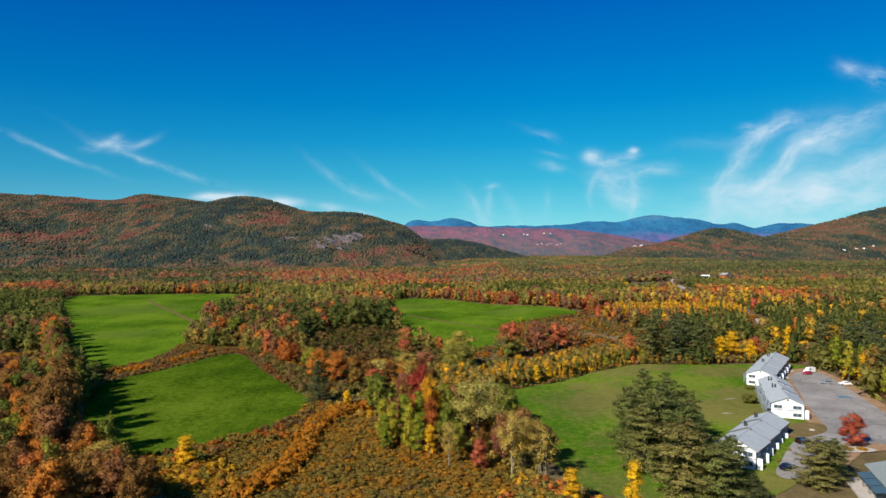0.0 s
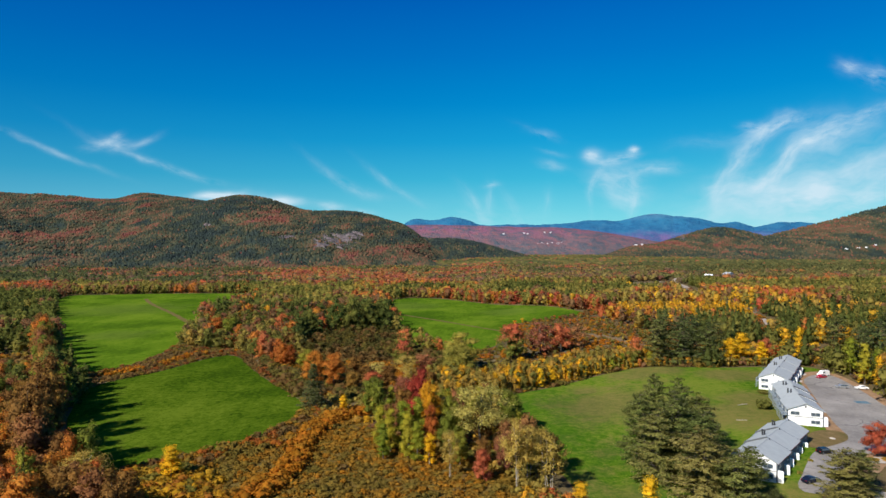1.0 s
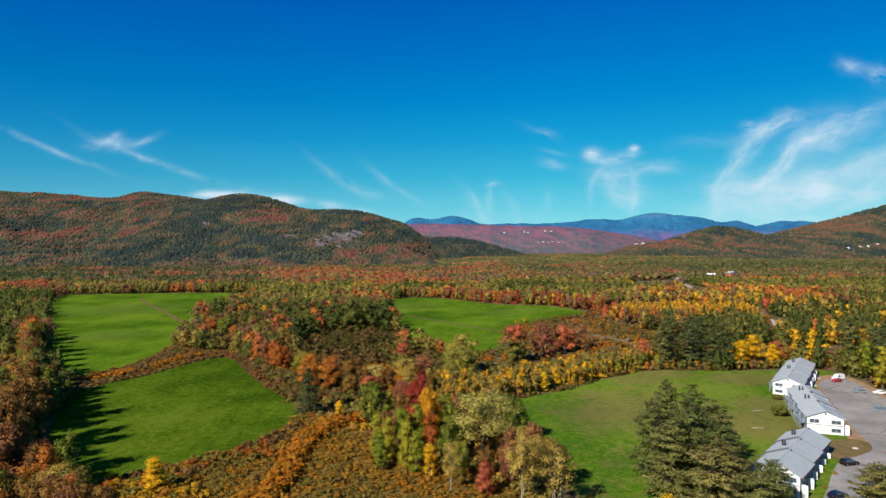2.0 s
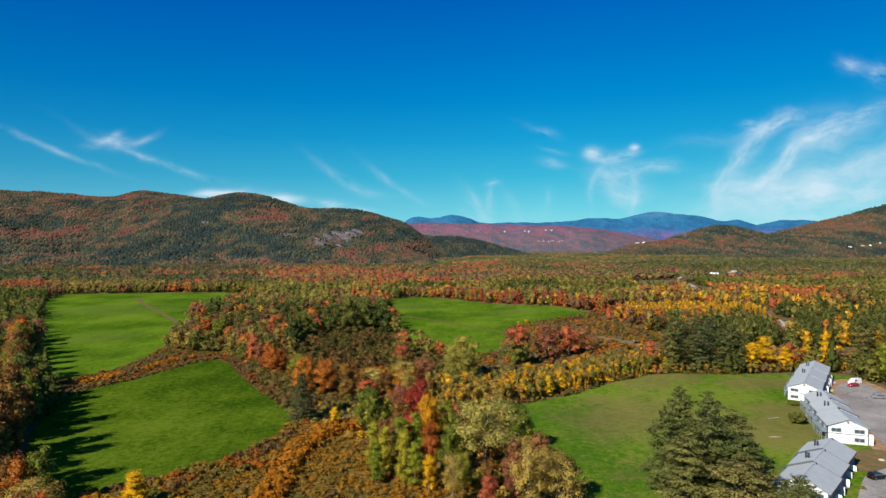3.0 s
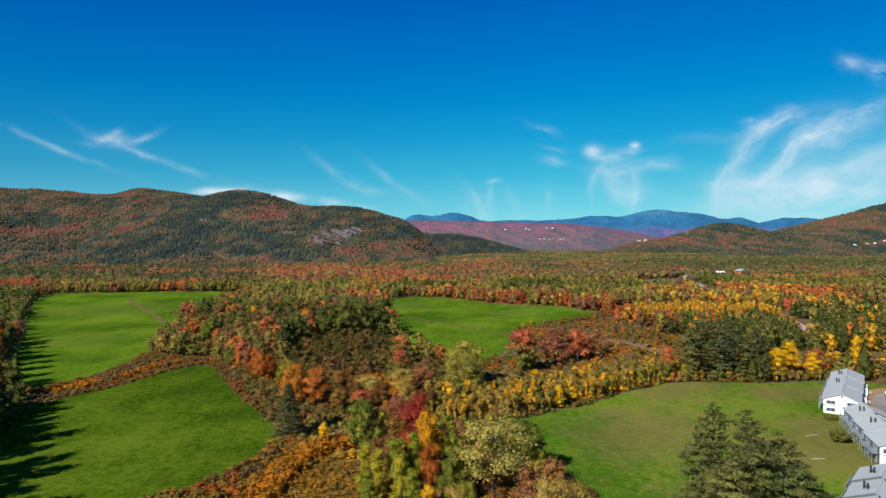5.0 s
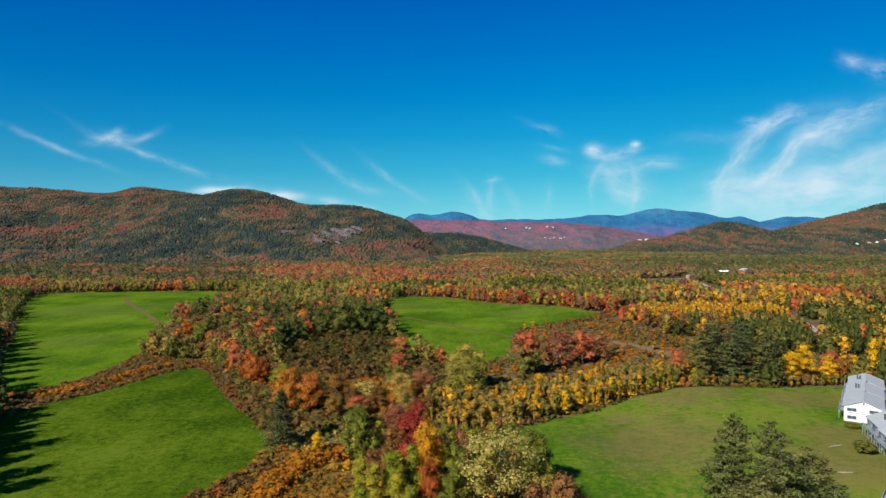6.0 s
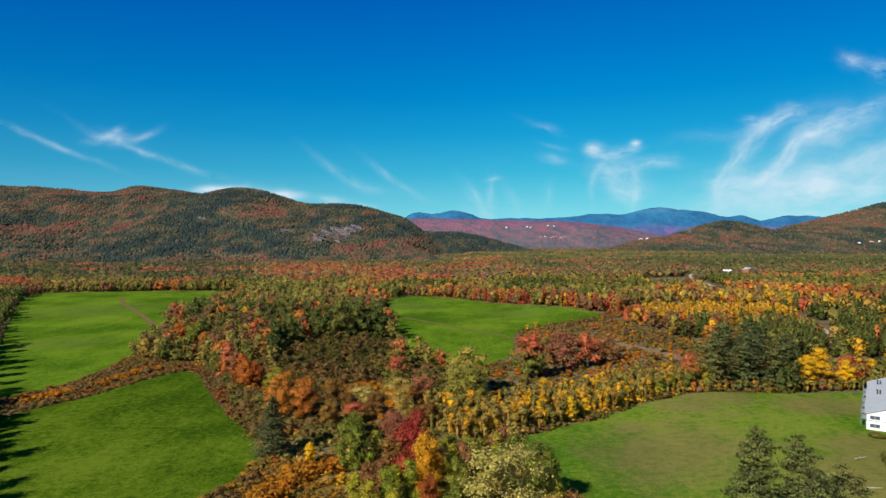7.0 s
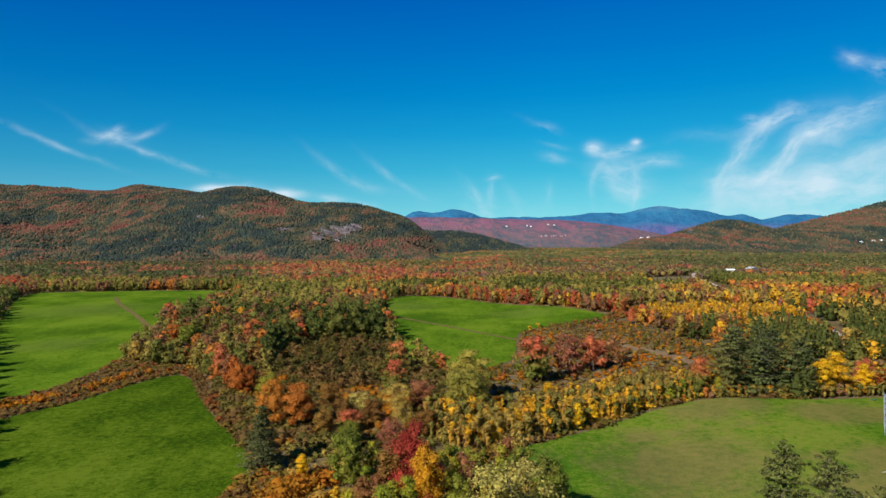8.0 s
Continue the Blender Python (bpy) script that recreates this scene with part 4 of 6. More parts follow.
TINY = [tiny(s_) for s_ in range(5)]
drape("clearing", CLEARING, M_BRUSH, 0.12, "brown rough clearing beside the dirt road", "clearing")
BANDS = {1: (MIDNEAR, MIDCONE), 2: (MID, MORECONE), 3: (FAR, FARCONE), 4: None}
for X, Y, depth in far_woods():
    right = step_up(0.30, 0.65, X / Y)
    t = valley_tint(X, Y)
    con = (t < 0.12) & (rng.uniform(0, 1, len(X)) < 0.45 + 0.45 * right)
    h = np.where(con, rng.uniform(11, 18, len(X)), rng.uniform(9.5, 14.5, len(X)))
    w = np.where(con, rng.uniform(8, 12, len(X)), h * rng.uniform(1.0, 1.45, len(X)))
    if depth == 4:
        w, h = w * 1.65, h * 0.9
    low = np.zeros(len(X), bool)
    for k in np.arange(1.03, 1.22, 0.03):
        low |= near_line(X * k, Y * k, [(250, 476), (262, 520), (270, 556)], 7)
    for k in np.arange(1.02, 1.14, 0.02):
        low |= inside(X * k, Y * k, CLEARING) | near_line(X * k, Y * k, ROAD_2, 8) | near_line(X * k, Y * k, [(318, 780), (345, 900), (372, 985)], 8)
    h, w = np.where(low, 2.5, h), np.where(low, 6.0, w)
    z = ground_height(X, Y) - np.where(con, 0.3, 0.2 * h)
    h = np.where(con, h, h * 1.18)
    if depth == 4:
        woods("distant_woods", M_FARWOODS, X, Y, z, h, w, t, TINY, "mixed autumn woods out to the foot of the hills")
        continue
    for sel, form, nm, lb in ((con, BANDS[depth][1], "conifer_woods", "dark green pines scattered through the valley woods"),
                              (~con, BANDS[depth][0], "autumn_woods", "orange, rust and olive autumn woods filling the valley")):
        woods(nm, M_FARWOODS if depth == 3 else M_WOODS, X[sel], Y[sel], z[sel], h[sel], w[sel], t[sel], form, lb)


# ---------------------------------------------------------------- hills
def crest_at(keys, x):
    """A smooth skyline through a few crest heights."""
    k = np.array(keys, float)
    i = np.clip(np.searchsorted(k[:, 0], x) - 1, 0, len(k) - 2)
    t = np.clip((x - k[i, 0]) / (k[i + 1, 0] - k[i, 0]), 0, 1)
    m = np.gradient(k[:, 1], k[:, 0])
    d = k[i + 1, 0] - k[i, 0]
    return ((2 * t**3 - 3 * t**2 + 1) * k[i, 1] + (t**3 - 2 * t**2 + t) * d * m[i] + (3 * t**2 - 2 * t**3) * k[i + 1, 1] + (t**3 - t**2) * d * m[i + 1])


# stands on the slopes: bearing, slope of sight, half width, half height, shift to orange (+) or dark conifers (-)
STANDS = [(-0.60, 0.080, 0.16, 0.012, 0.22), (-0.64, 0.010, 0.05, 0.010, 0.42), (-0.50, -0.010, 0.30, 0.014, -0.34), (-0.40, 0.042, 0.045, 0.026, -0.42), (-0.31, 0.076, 0.065, 0.013, -0.36),
          (-0.285, 0.048, 0.030, 0.022, 0.50), (-0.10, -0.012, 0.10, 0.010, 0.42), (-0.05, 0.020, 0.07, 0.030, -0.36), (-0.16, 0.045, 0.07, 0.012, -0.12), (-0.33, 0.006, 0.10, 0.010, -0.20),
          (-0.52, 0.040, 0.10, 0.02, 0.12), (0.455, 0.026, 0.030, 0.010, -0.35), (0.48, 0.004, 0.045, 0.010, 0.34), (0.66, 0.040, 0.08, 0.02, 0.22), (0.36, 0.000, 0.04, 0.010, 0.2), (0.70, 0.004, 0.12, 0.010, -0.22)]


def hill_tint(x, y, z, greenness, seed, single=0.17):
    """Bands of green, olive and orange along the slope, with single trees that differ."""
    n = len(x)
    a = np.array([noise.noise((p / 330, q / 110, seed)) for p, q in zip(x, z)])
    c = np.array([noise.noise((p / 120, q / 42, seed + 4)) for p, q in zip(x, z)])
    f = np.array([noise.noise((p / 45, q / 22, seed + 8)) for p, q in zip(x, z)])
    p = 0.372 - greenness * 0.45 + 0.24 * a + 0.36 * c + 0.50 * f + rng.normal(0, 0.75 * single, n)
    u, e = x / y, (z - 61.4) / y
    for su, se, ru, re, k in STANDS:
        p += 0.62 * k * np.exp(-(((u - su) / ru) ** 2 + ((e - se) / re) ** 2))
    t = np.interp(p, [-0.25, 0.02, 0.18, 0.32, 0.46, 0.66, 0.95], [0.0, 0.12, 0.26, 0.42, 0.58, 0.72, 0.86])
    return np.where(rng.uniform(0, 1, n) < 0.25 * single, rng.uniform(0, 0.8, n), t)


class Hill:
    def __init__(self, keys, y_crest, y_foot, rough, seed, shape=1.0, jag=0.0):
        self.keys, self.yc, self.yf, self.rough, self.seed, self.shape, self.jag = keys, y_crest, y_foot, rough, seed, shape, jag

    def height(self, u, y):
        """u: bearing x over the crest's distance; y: depth."""
        v = np.clip((y - self.yf) / (self.yc - self.yf), 0, 1.6)
        top = crest_at(self.keys, u * self.yc)
        if self.jag:
            top = top + self.jag * (vnoise(u * self.yc, u * 0, 0.011, self.seed) + 0.5 * vnoise(u * self.yc, u * 0, 0.033, self.seed + 1))
        rise = np.where(v <= 1, step_up(0, 1, v) * 0.55 + 0.45 * np.clip(v, 0, 1) ** self.shape, 1 - 0.8 * (v - 1))
        spread = np.clip(v * (1.0 - v) * 4, 0, 1)
        n = 1.3 * vnoise(u * self.yc, y * 0.5, 0.0024, self.seed) + 0.6 * vnoise(u * self.yc, y, 0.006, self.seed + 2)
        return top * rise + self.rough * n * spread - 2

    def build(self, name, mat, label, steps=90, rows=34, green=0.42):
        k = np.array(self.keys)
        us = np.linspace(k[0, 0], k[-1, 0], steps) / self.yc
        ys = np.concatenate([np.linspace(self.yf, self.yc, rows), np.linspace(self.yc, self.yc + 0.3 * (self.yc - self.yf), 6)[1:]])
        U, Y = np.meshgrid(us, ys, indexing="ij")
        Z = self.height(U.ravel(), Y.ravel()).reshape(U.shape)
        V = np.stack([U * Y, Y, Z], -1).reshape(-1, 3)
        me = mesh_from(name, V, grid_faces(len(us), len(ys)), mat, True)
        t = hill_tint(V[:, 0], V[:, 1], V[:, 2], green, self.seed + 40, 0.0)
        me.attributes.new("tint", "FLOAT", "POINT").data.foreach_set("value", t.astype(np.float32))
        return tagged(new(name, me), label, "mountain", kind="structure")

    def trees(self, n, green, size, label, skip=()):
        k = np.array(self.keys)
        u = rng.uniform(k[0, 0], k[-1, 0], n) / self.yc
        y = self.yf + (self.yc * 1.03 - self.yf) * rng.uniform(0, 1, n) ** 0.9
        ok = np.abs(u) < 0.80
        z = self.height(u, y)
        for cu, cv, ru, rv in skip:
            e = (z - 61.4) / y
            ok &= ((u - cu) / ru) ** 2 + ((e - cv) / rv) ** 2 > rng.uniform(-0.25, 0.75, n)
        u, y, z = u[ok], y[ok], z[ok]
        x = u * y
        t = hill_tint(x, y, z, green, self.seed + 40)
        con = t < 0.2
        h = np.where(con, rng.uniform(0.9, 1.35, len(x)), rng.uniform(0.85, 1.25, len(x))) * size
        w = np.where(con, 0.76, 0.94) * size * rng.uniform(0.8, 1.3, len(x))
        woods("hillside_woods", M_HILLWOODS, x, y, z - 0.25 * h, h, w, t, TINY, label)


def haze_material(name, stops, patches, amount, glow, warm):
    """A far backdrop range; kilometres of blue haze are painted into colour and glow."""
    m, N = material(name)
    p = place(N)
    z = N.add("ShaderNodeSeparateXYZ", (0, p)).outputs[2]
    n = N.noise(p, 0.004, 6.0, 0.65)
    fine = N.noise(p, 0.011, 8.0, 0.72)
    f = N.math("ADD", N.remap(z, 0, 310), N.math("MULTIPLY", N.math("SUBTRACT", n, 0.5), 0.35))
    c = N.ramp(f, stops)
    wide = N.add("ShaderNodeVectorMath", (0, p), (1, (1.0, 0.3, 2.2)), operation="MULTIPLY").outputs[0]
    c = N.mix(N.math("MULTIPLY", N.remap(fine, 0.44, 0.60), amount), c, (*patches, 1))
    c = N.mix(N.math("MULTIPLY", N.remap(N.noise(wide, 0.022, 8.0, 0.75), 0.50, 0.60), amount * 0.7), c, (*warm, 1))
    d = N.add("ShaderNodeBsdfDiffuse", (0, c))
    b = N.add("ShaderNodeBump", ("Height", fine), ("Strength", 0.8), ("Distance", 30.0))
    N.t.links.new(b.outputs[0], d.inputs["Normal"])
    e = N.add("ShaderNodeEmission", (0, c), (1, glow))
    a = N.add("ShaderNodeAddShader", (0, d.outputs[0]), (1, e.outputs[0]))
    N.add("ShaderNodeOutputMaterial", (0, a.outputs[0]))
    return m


M_BLUE = haze_material("hazed_blue_range", [(0.0, (0.10, 0.075, 0.16)), (0.40, (0.10, 0.075, 0.18)), (0.58, (0.018, 0.092, 0.19)), (0.82, (0.020, 0.115, 0.215)), (0.97, (0.06, 0.16, 0.25)), (1.0, (0.16, 0.23, 0.29))], (0.012, 0.062, 0.15), 0.7, 0.32, (0.035, 0.115, 0.20))
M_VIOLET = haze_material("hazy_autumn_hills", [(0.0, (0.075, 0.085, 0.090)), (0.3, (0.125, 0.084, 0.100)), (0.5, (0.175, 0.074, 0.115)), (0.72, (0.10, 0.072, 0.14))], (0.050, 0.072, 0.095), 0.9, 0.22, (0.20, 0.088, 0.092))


LEFT = Hill([(-3141, 327), (-2746, 363), (-2382, 348), (-2200, 336), (-1927, 311), (-1745, 314), (-1639, 341), (-1473, 329), (-1276, 299), (-1000, 240), (-700, 120), (-500, 20)], 3200, 1350, 48, 11, 1.2)
DOME = Hill([(-1500, 40), (-1330, 130), (-1150, 216), (-997, 247), (-914, 264), (-843, 273), (-748, 261), (-654, 233), (-583, 212), (-441, 207), (-347, 200), (-252, 174), (-158, 143), (-87, 91), (-28, 39), (31, 10)], 2500, 1500, 45, 23, 0.9)
SPUR = Hill([(-246, 130), (-76, 100), (37, 100), (150, 84), (235, 62), (300, 44), (420, 9)], 3000, 2300, 12, 31, 0.9)
KNOLL = Hill([(849, 2), (1036, 62), (1160, 76), (1284, 113), (1409, 150), (1502, 166), (1595, 154), (1750, 116), (1905, 54)], 3300, 2500, 14, 37, 1.0)
RIGHT = Hill([(1300, 10), (1535, 94), (1676, 131), (1817, 165), (1958, 199), (2098, 238), (2206, 266), (2436, 334), (2858, 362), (3421, 308)], 3000, 2000, 25, 41, 1.1)
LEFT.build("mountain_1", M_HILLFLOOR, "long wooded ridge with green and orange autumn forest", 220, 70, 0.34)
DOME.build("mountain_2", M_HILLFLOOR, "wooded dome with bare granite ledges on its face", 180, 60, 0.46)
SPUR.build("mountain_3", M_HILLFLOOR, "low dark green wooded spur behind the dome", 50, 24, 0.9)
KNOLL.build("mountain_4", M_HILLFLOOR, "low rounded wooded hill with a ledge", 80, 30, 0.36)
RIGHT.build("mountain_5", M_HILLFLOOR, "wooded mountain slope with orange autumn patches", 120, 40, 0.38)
LEDGES = [(-0.184, 0.007, 0.050, 0.016), (-0.152, 0.017, 0.022, 0.009), (-0.395, 0.035, 0.008, 0.003), (-0.262, 0.014, 0.018, 0.004)]
def ledge(hill, u0, e0, ru, re, seed):
    """Bare rock on a hillside: bearing, slope of sight, half width, half height."""
    ys = np.linspace(hill.yf, hill.yc, 160)
    us = np.linspace(u0 - ru * 1.2, u0 + ru * 1.2, 60)
    U, Y = np.meshgrid(us, ys, indexing="ij")
    Z = hill.height(U.ravel(), Y.ravel()).reshape(U.shape)
    E = (Z - 61.4) / Y
    rough = vnoise(U.ravel() * 900, Y.ravel(), 0.05, seed).reshape(U.shape)
    ok = ((U - u0) / ru) ** 2 + ((E - e0) / re) ** 2 + 0.9 * rough < 0.8
    V = np.stack([U * Y, Y - 6 * (rough + 0.6), Z + 1.5 + 6 * rough], -1).reshape(-1, 3)
    F = grid_faces(60, 160)
    F = F[ok.ravel()[F].all(1)]
    used, inv = np.unique(F, return_inverse=True)
    ob = new("ledge", mesh_from("ledge", V[used], inv.reshape(F.shape), M_ROCK, False))
    tagged(ob, "bare grey granite ledge on the wooded hillside", "cliff", kind="structure")


for n_, (cu, ce, ru, re_) in enumerate(LEDGES):
    ledge(DOME, cu, ce, ru, re_, 70 + n_)
ledge(KNOLL, 0.394, 0.014, 0.008, 0.006, 79)
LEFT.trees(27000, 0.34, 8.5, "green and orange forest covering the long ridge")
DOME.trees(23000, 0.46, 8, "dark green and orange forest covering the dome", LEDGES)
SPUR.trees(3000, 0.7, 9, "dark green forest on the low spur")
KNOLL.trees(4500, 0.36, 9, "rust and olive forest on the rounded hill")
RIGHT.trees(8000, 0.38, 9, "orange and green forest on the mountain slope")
VIOLET = Hill([(-700, 150), (-247, 200), (48, 200), (415, 189), (783, 181), (1004, 156), (1298, 108), (1518, 71), (1900, 40)], 3900, 3300, 22, 51, 0.8, 4.0)
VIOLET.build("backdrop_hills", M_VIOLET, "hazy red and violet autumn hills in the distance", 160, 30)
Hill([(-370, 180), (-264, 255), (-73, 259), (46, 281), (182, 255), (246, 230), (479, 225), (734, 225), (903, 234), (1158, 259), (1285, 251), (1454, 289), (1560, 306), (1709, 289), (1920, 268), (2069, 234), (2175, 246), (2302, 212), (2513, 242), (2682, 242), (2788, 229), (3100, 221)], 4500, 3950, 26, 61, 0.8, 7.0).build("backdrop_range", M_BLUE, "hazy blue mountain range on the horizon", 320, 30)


# ---------------------------------------------------------------- near woods: trees as things of their own
MIX_LEFT = ["rusty_oak", "russet_maple", "rusty_oak", "green_ash", "rusty_oak", "orange_maple", "russet_maple", "rusty_oak", "dark_maple", "rusty_oak", "rusty_oak", "orange_maple", "green_ash"]
MIX_FRONT = ["poplar", "rusty_oak", "green_ash", "poplar", "bare_birch", "russet_maple", "green_ash"]
MIX_RIGHT = ["forest_pine", "forest_pine", "forest_pine", "green_ash", "poplar", "golden_birch", "forest_pine", "rusty_oak"]


def grove(poly, gap, mix, low, high, most=400, keep=None):
    X, Y = scatter(poly, gap)
    ok = np.abs(X) < 0.78 * Y + 15
    if keep is not None:
        ok &= keep(X, Y)
    X, Y = X[ok], Y[ok]
    order = np.argsort(Y)[:most]
    marked = list(PLANTED)
    for x, y in zip(X[order], Y[order]):
        if any((x - a) ** 2 + (y - b) ** 2 < 36 for a, b in marked):
            continue
        kind = mix[int(rng.integers(0, len(mix)))]
        tall = float(rng.uniform(low, high)) * (1.3 if kind == "forest_pine" else 1.0)
        plant(kind, float(x), float(y), tall, None if SPECIES[kind][0] != "round" else tall * float(rng.uniform(0.5, 0.72)))


def singles(rows):
    for kind, x, y, high, wide in rows:
        plant(kind, x, y, high, wide, fine=y < 310)


# the line of trees in front of the lawn, and the marked trees round the fields
singles([("spruce", -49, 236, 17, 12), ("red_maple", -7, 213, 20, 13), ("golden_maple", -4.5, 202, 19, 9), ("orange_maple", -3.6, 186, 16, 5.5), ("golden_birch", -3.4, 176, 10, 4),
         ("pale_willow", 11.5, 187, 22, 19), ("bare_birch", 19, 162, 17, 10), ("bare_birch", 23, 166, 15, 8), ("bare_birch", 26.5, 168, 14, 8), ("rusty_oak", 29, 172, 12, 8), ("coral_maple", 10.5, 165, 9, 6), ("bare_birch", 2, 168, 13, 6)])
singles([("poplar", -19, 192, 13, 5), ("poplar", -15.5, 187, 14, 5), ("poplar", -12, 190, 16, 5.5), ("poplar", -10, 181, 14, 5), ("poplar", -7.5, 194, 16, 5),
         ("poplar", -7, 178, 13, 4.5), ("poplar", -17, 181, 11, 4.5), ("green_ash", 3, 196, 15, 8), ("green_ash", 1.5, 186, 14, 7), ("green_ash", 5, 176, 11, 6), ("green_ash", 22, 206, 15, 11), ("green_ash", 23, 196, 12, 8), ("thin_maple", 17, 172, 11, 6)])
singles([("dark_maple", -75, 427, 23, 18), ("dark_maple", -63, 428, 26, 20), ("dark_maple", -52, 431, 25, 19), ("dark_maple", -42, 434, 24, 17), ("dark_maple", -57, 445, 24, 17), ("dark_maple", -46, 447, 23, 16),
         ("dark_maple", -90, 412, 20, 14), ("dark_maple", -93, 396, 18, 12), ("turning_maple", -22, 352, 15, 13), ("rusty_oak", -88, 352, 13, 12), ("russet_maple", -94, 336, 12, 11), ("orange_maple", -79, 309, 14, 10)])
singles([("olive_oak", 9, 306, 19, 21), ("olive_oak", 7, 286, 17, 20), ("turning_maple", 37, 332, 21, 19), ("thin_maple", 54, 344, 20, 19), ("coral_maple", 66, 346, 18, 16), ("thin_maple", 76, 350, 16, 14),
         ("turning_maple", 90.5, 292.5, 15, 9), ("orange_maple", -56, 271, 16, 12), ("orange_maple", -47, 268, 17, 12), ("rusty_oak", -38, 262, 9, 8), ("orange_maple", -84, 313, 15, 9), ("orange_maple", -77.5, 309, 13, 8), ("coral_maple", -101, 345, 15, 9), ("green_ash", -68, 306, 11, 10), ("orange_maple", -153, 411, 15, 13), ("coral_maple", -196, 500, 17, 14), ("green_ash", -138, 398, 17, 16), ("turning_maple", -30, 262, 9, 10), ("bare_birch", -17, 284, 12, 13), ("thin_maple", -9, 290, 12, 12), ("rusty_oak", -41, 290, 11, 10), ("rusty_oak", -6, 262, 9, 9), ("green_ash", -28, 250, 9, 8), ("rusty_oak", -24, 272, 10, 10), ("rusty_oak", -34, 274, 9, 9), ("thin_maple", -16, 250, 10, 9), ("pale_willow", -30, 282, 9, 11)])
singles([("turning_maple", -21, 314, 14, 12), ("orange_maple", -128, 385, 13, 8), ("bare_birch", -14, 262, 11, 9)])
singles([("forest_pine", 100, 293, 20, 14), ("forest_pine", 105, 298, 23, 15), ("forest_pine", 112, 293, 21, 15), ("forest_pine", 119, 297, 23, 14), ("forest_pine", 124.5, 292, 19, 14), ("forest_pine", 128.5, 295, 21, 12), ("forest_pine", 109, 305, 24, 14), ("forest_pine", 120, 306, 24, 13)])
singles([("white_pine", 64.5, 192, 21, 9.5), ("white_pine", 70, 187, 20, 9.5), ("white_pine", 61.5, 168, 21.5, 14), ("white_pine", 54.5, 175, 20, 11), ("white_pine", 69.5, 173, 19, 13), ("white_pine", 55.5, 163, 19, 14), ("white_pine", 65, 158, 19, 13),
         ("white_pine", 59.5, 147, 18.5, 15), ("white_pine", 66, 142, 14.5, 13), ("white_pine", 72.5, 150, 12, 9), ("white_pine", 90, 143, 11.5, 11), ("white_pine", 95.5, 146, 10, 8)])
singles([("golden_birch", 22, 262, 8, 4.5), ("golden_birch", 32, 270, 8, 4), ("golden_birch", 42, 269, 8.5, 4.5), ("golden_birch", 48, 274, 7, 4), ("golden_birch", 56, 279, 8, 4.5),
         ("golden_birch", 65, 283, 7.5, 4), ("golden_birch", 13, 256, 7, 4), ("poplar", 79, 289, 7, 4), ("poplar", 84, 291, 8, 4), ("poplar", 97, 291.5, 7, 4), ("golden_birch", 38, 300, 8, 7)])
singles([("golden_birch", 42, 130, 15, 5), ("young_maple", 116.5, 170, 9.5, 8.5), ("spruce", 73, 141, 6, 9), ("golden_birch", -71, 166, 9, 6), ("bare_birch", -88, 157, 11, 14),
         ("golden_birch", 137, 296, 13, 8), ("golden_birch", 145, 301, 14, 9), ("golden_birch", 152, 296, 11, 7), ("orange_maple", 160, 297, 9, 8), ("coral_maple", 158, 305, 12, 9), ("golden_birch", 166, 302, 10, 7), ("golden_birch", -36, 226, 8, 4), ("golden_birch", 31, 142, 9, 5)])
grove(WOOD_LEFT, 6.0, MIX_LEFT, 11, 16, 195)
grove(WOOD_FRONT, 6.5, MIX_FRONT, 8, 15, 60, lambda x, y: x > -26)
grove(RIGHT_EDGE, 7.5, MIX_RIGHT, 12, 19, 90)


def thicket(poly, gap, low, high, hues, label, crowns=NEARBUSH, spread=1.0, jitter=0.03, dome=1.0, mat=None, skip=()):
    X, Y = scatter(poly, gap)
    off = np.ones(len(X), bool)
    for f in (FIELD_A, FIELD_B, FIELD_C, FIELD_D):
        off &= ~inside(X, Y, smooth_line(f, 2))
    for f in skip:
        off &= ~inside(X, Y, f)
    X, Y = X[off], Y[off]
    n = len(X)
    drift = vnoise(X, Y, 0.04, len(hues) + low) + 0.5 * vnoise(X, Y, 0.12, high) + rng.normal(0, 0.08, n)
    rank = np.argsort(np.argsort(drift)) / max(n, 1)
    pick = np.array(hues)[np.minimum((rank * len(hues)).astype(int), len(hues) - 1)]
    t = np.where(pick > 0.93, rng.uniform(0.97, 1.0, n), np.clip(pick + rng.normal(0, jitter, n), 0, 0.9))
    h = rng.uniform(low, high, n)
    woods("thicket", mat or M_WOODS, X, Y, ground_height(X, Y) - 0.25 * h, h * 1.15 * dome, h * rng.uniform(0.9, 1.3, n) * spread, t, crowns, label)


def strip_of(line, half):
    p = smooth_line(line, 2, closed=False)
    d = np.gradient(p, axis=0)
    d /= np.linalg.norm(d, axis=1)[:, None]
    s_ = np.stack([-d[:, 1], d[:, 0]], 1) * half
    return np.concatenate([p + s_, (p - s_)[::-1]])


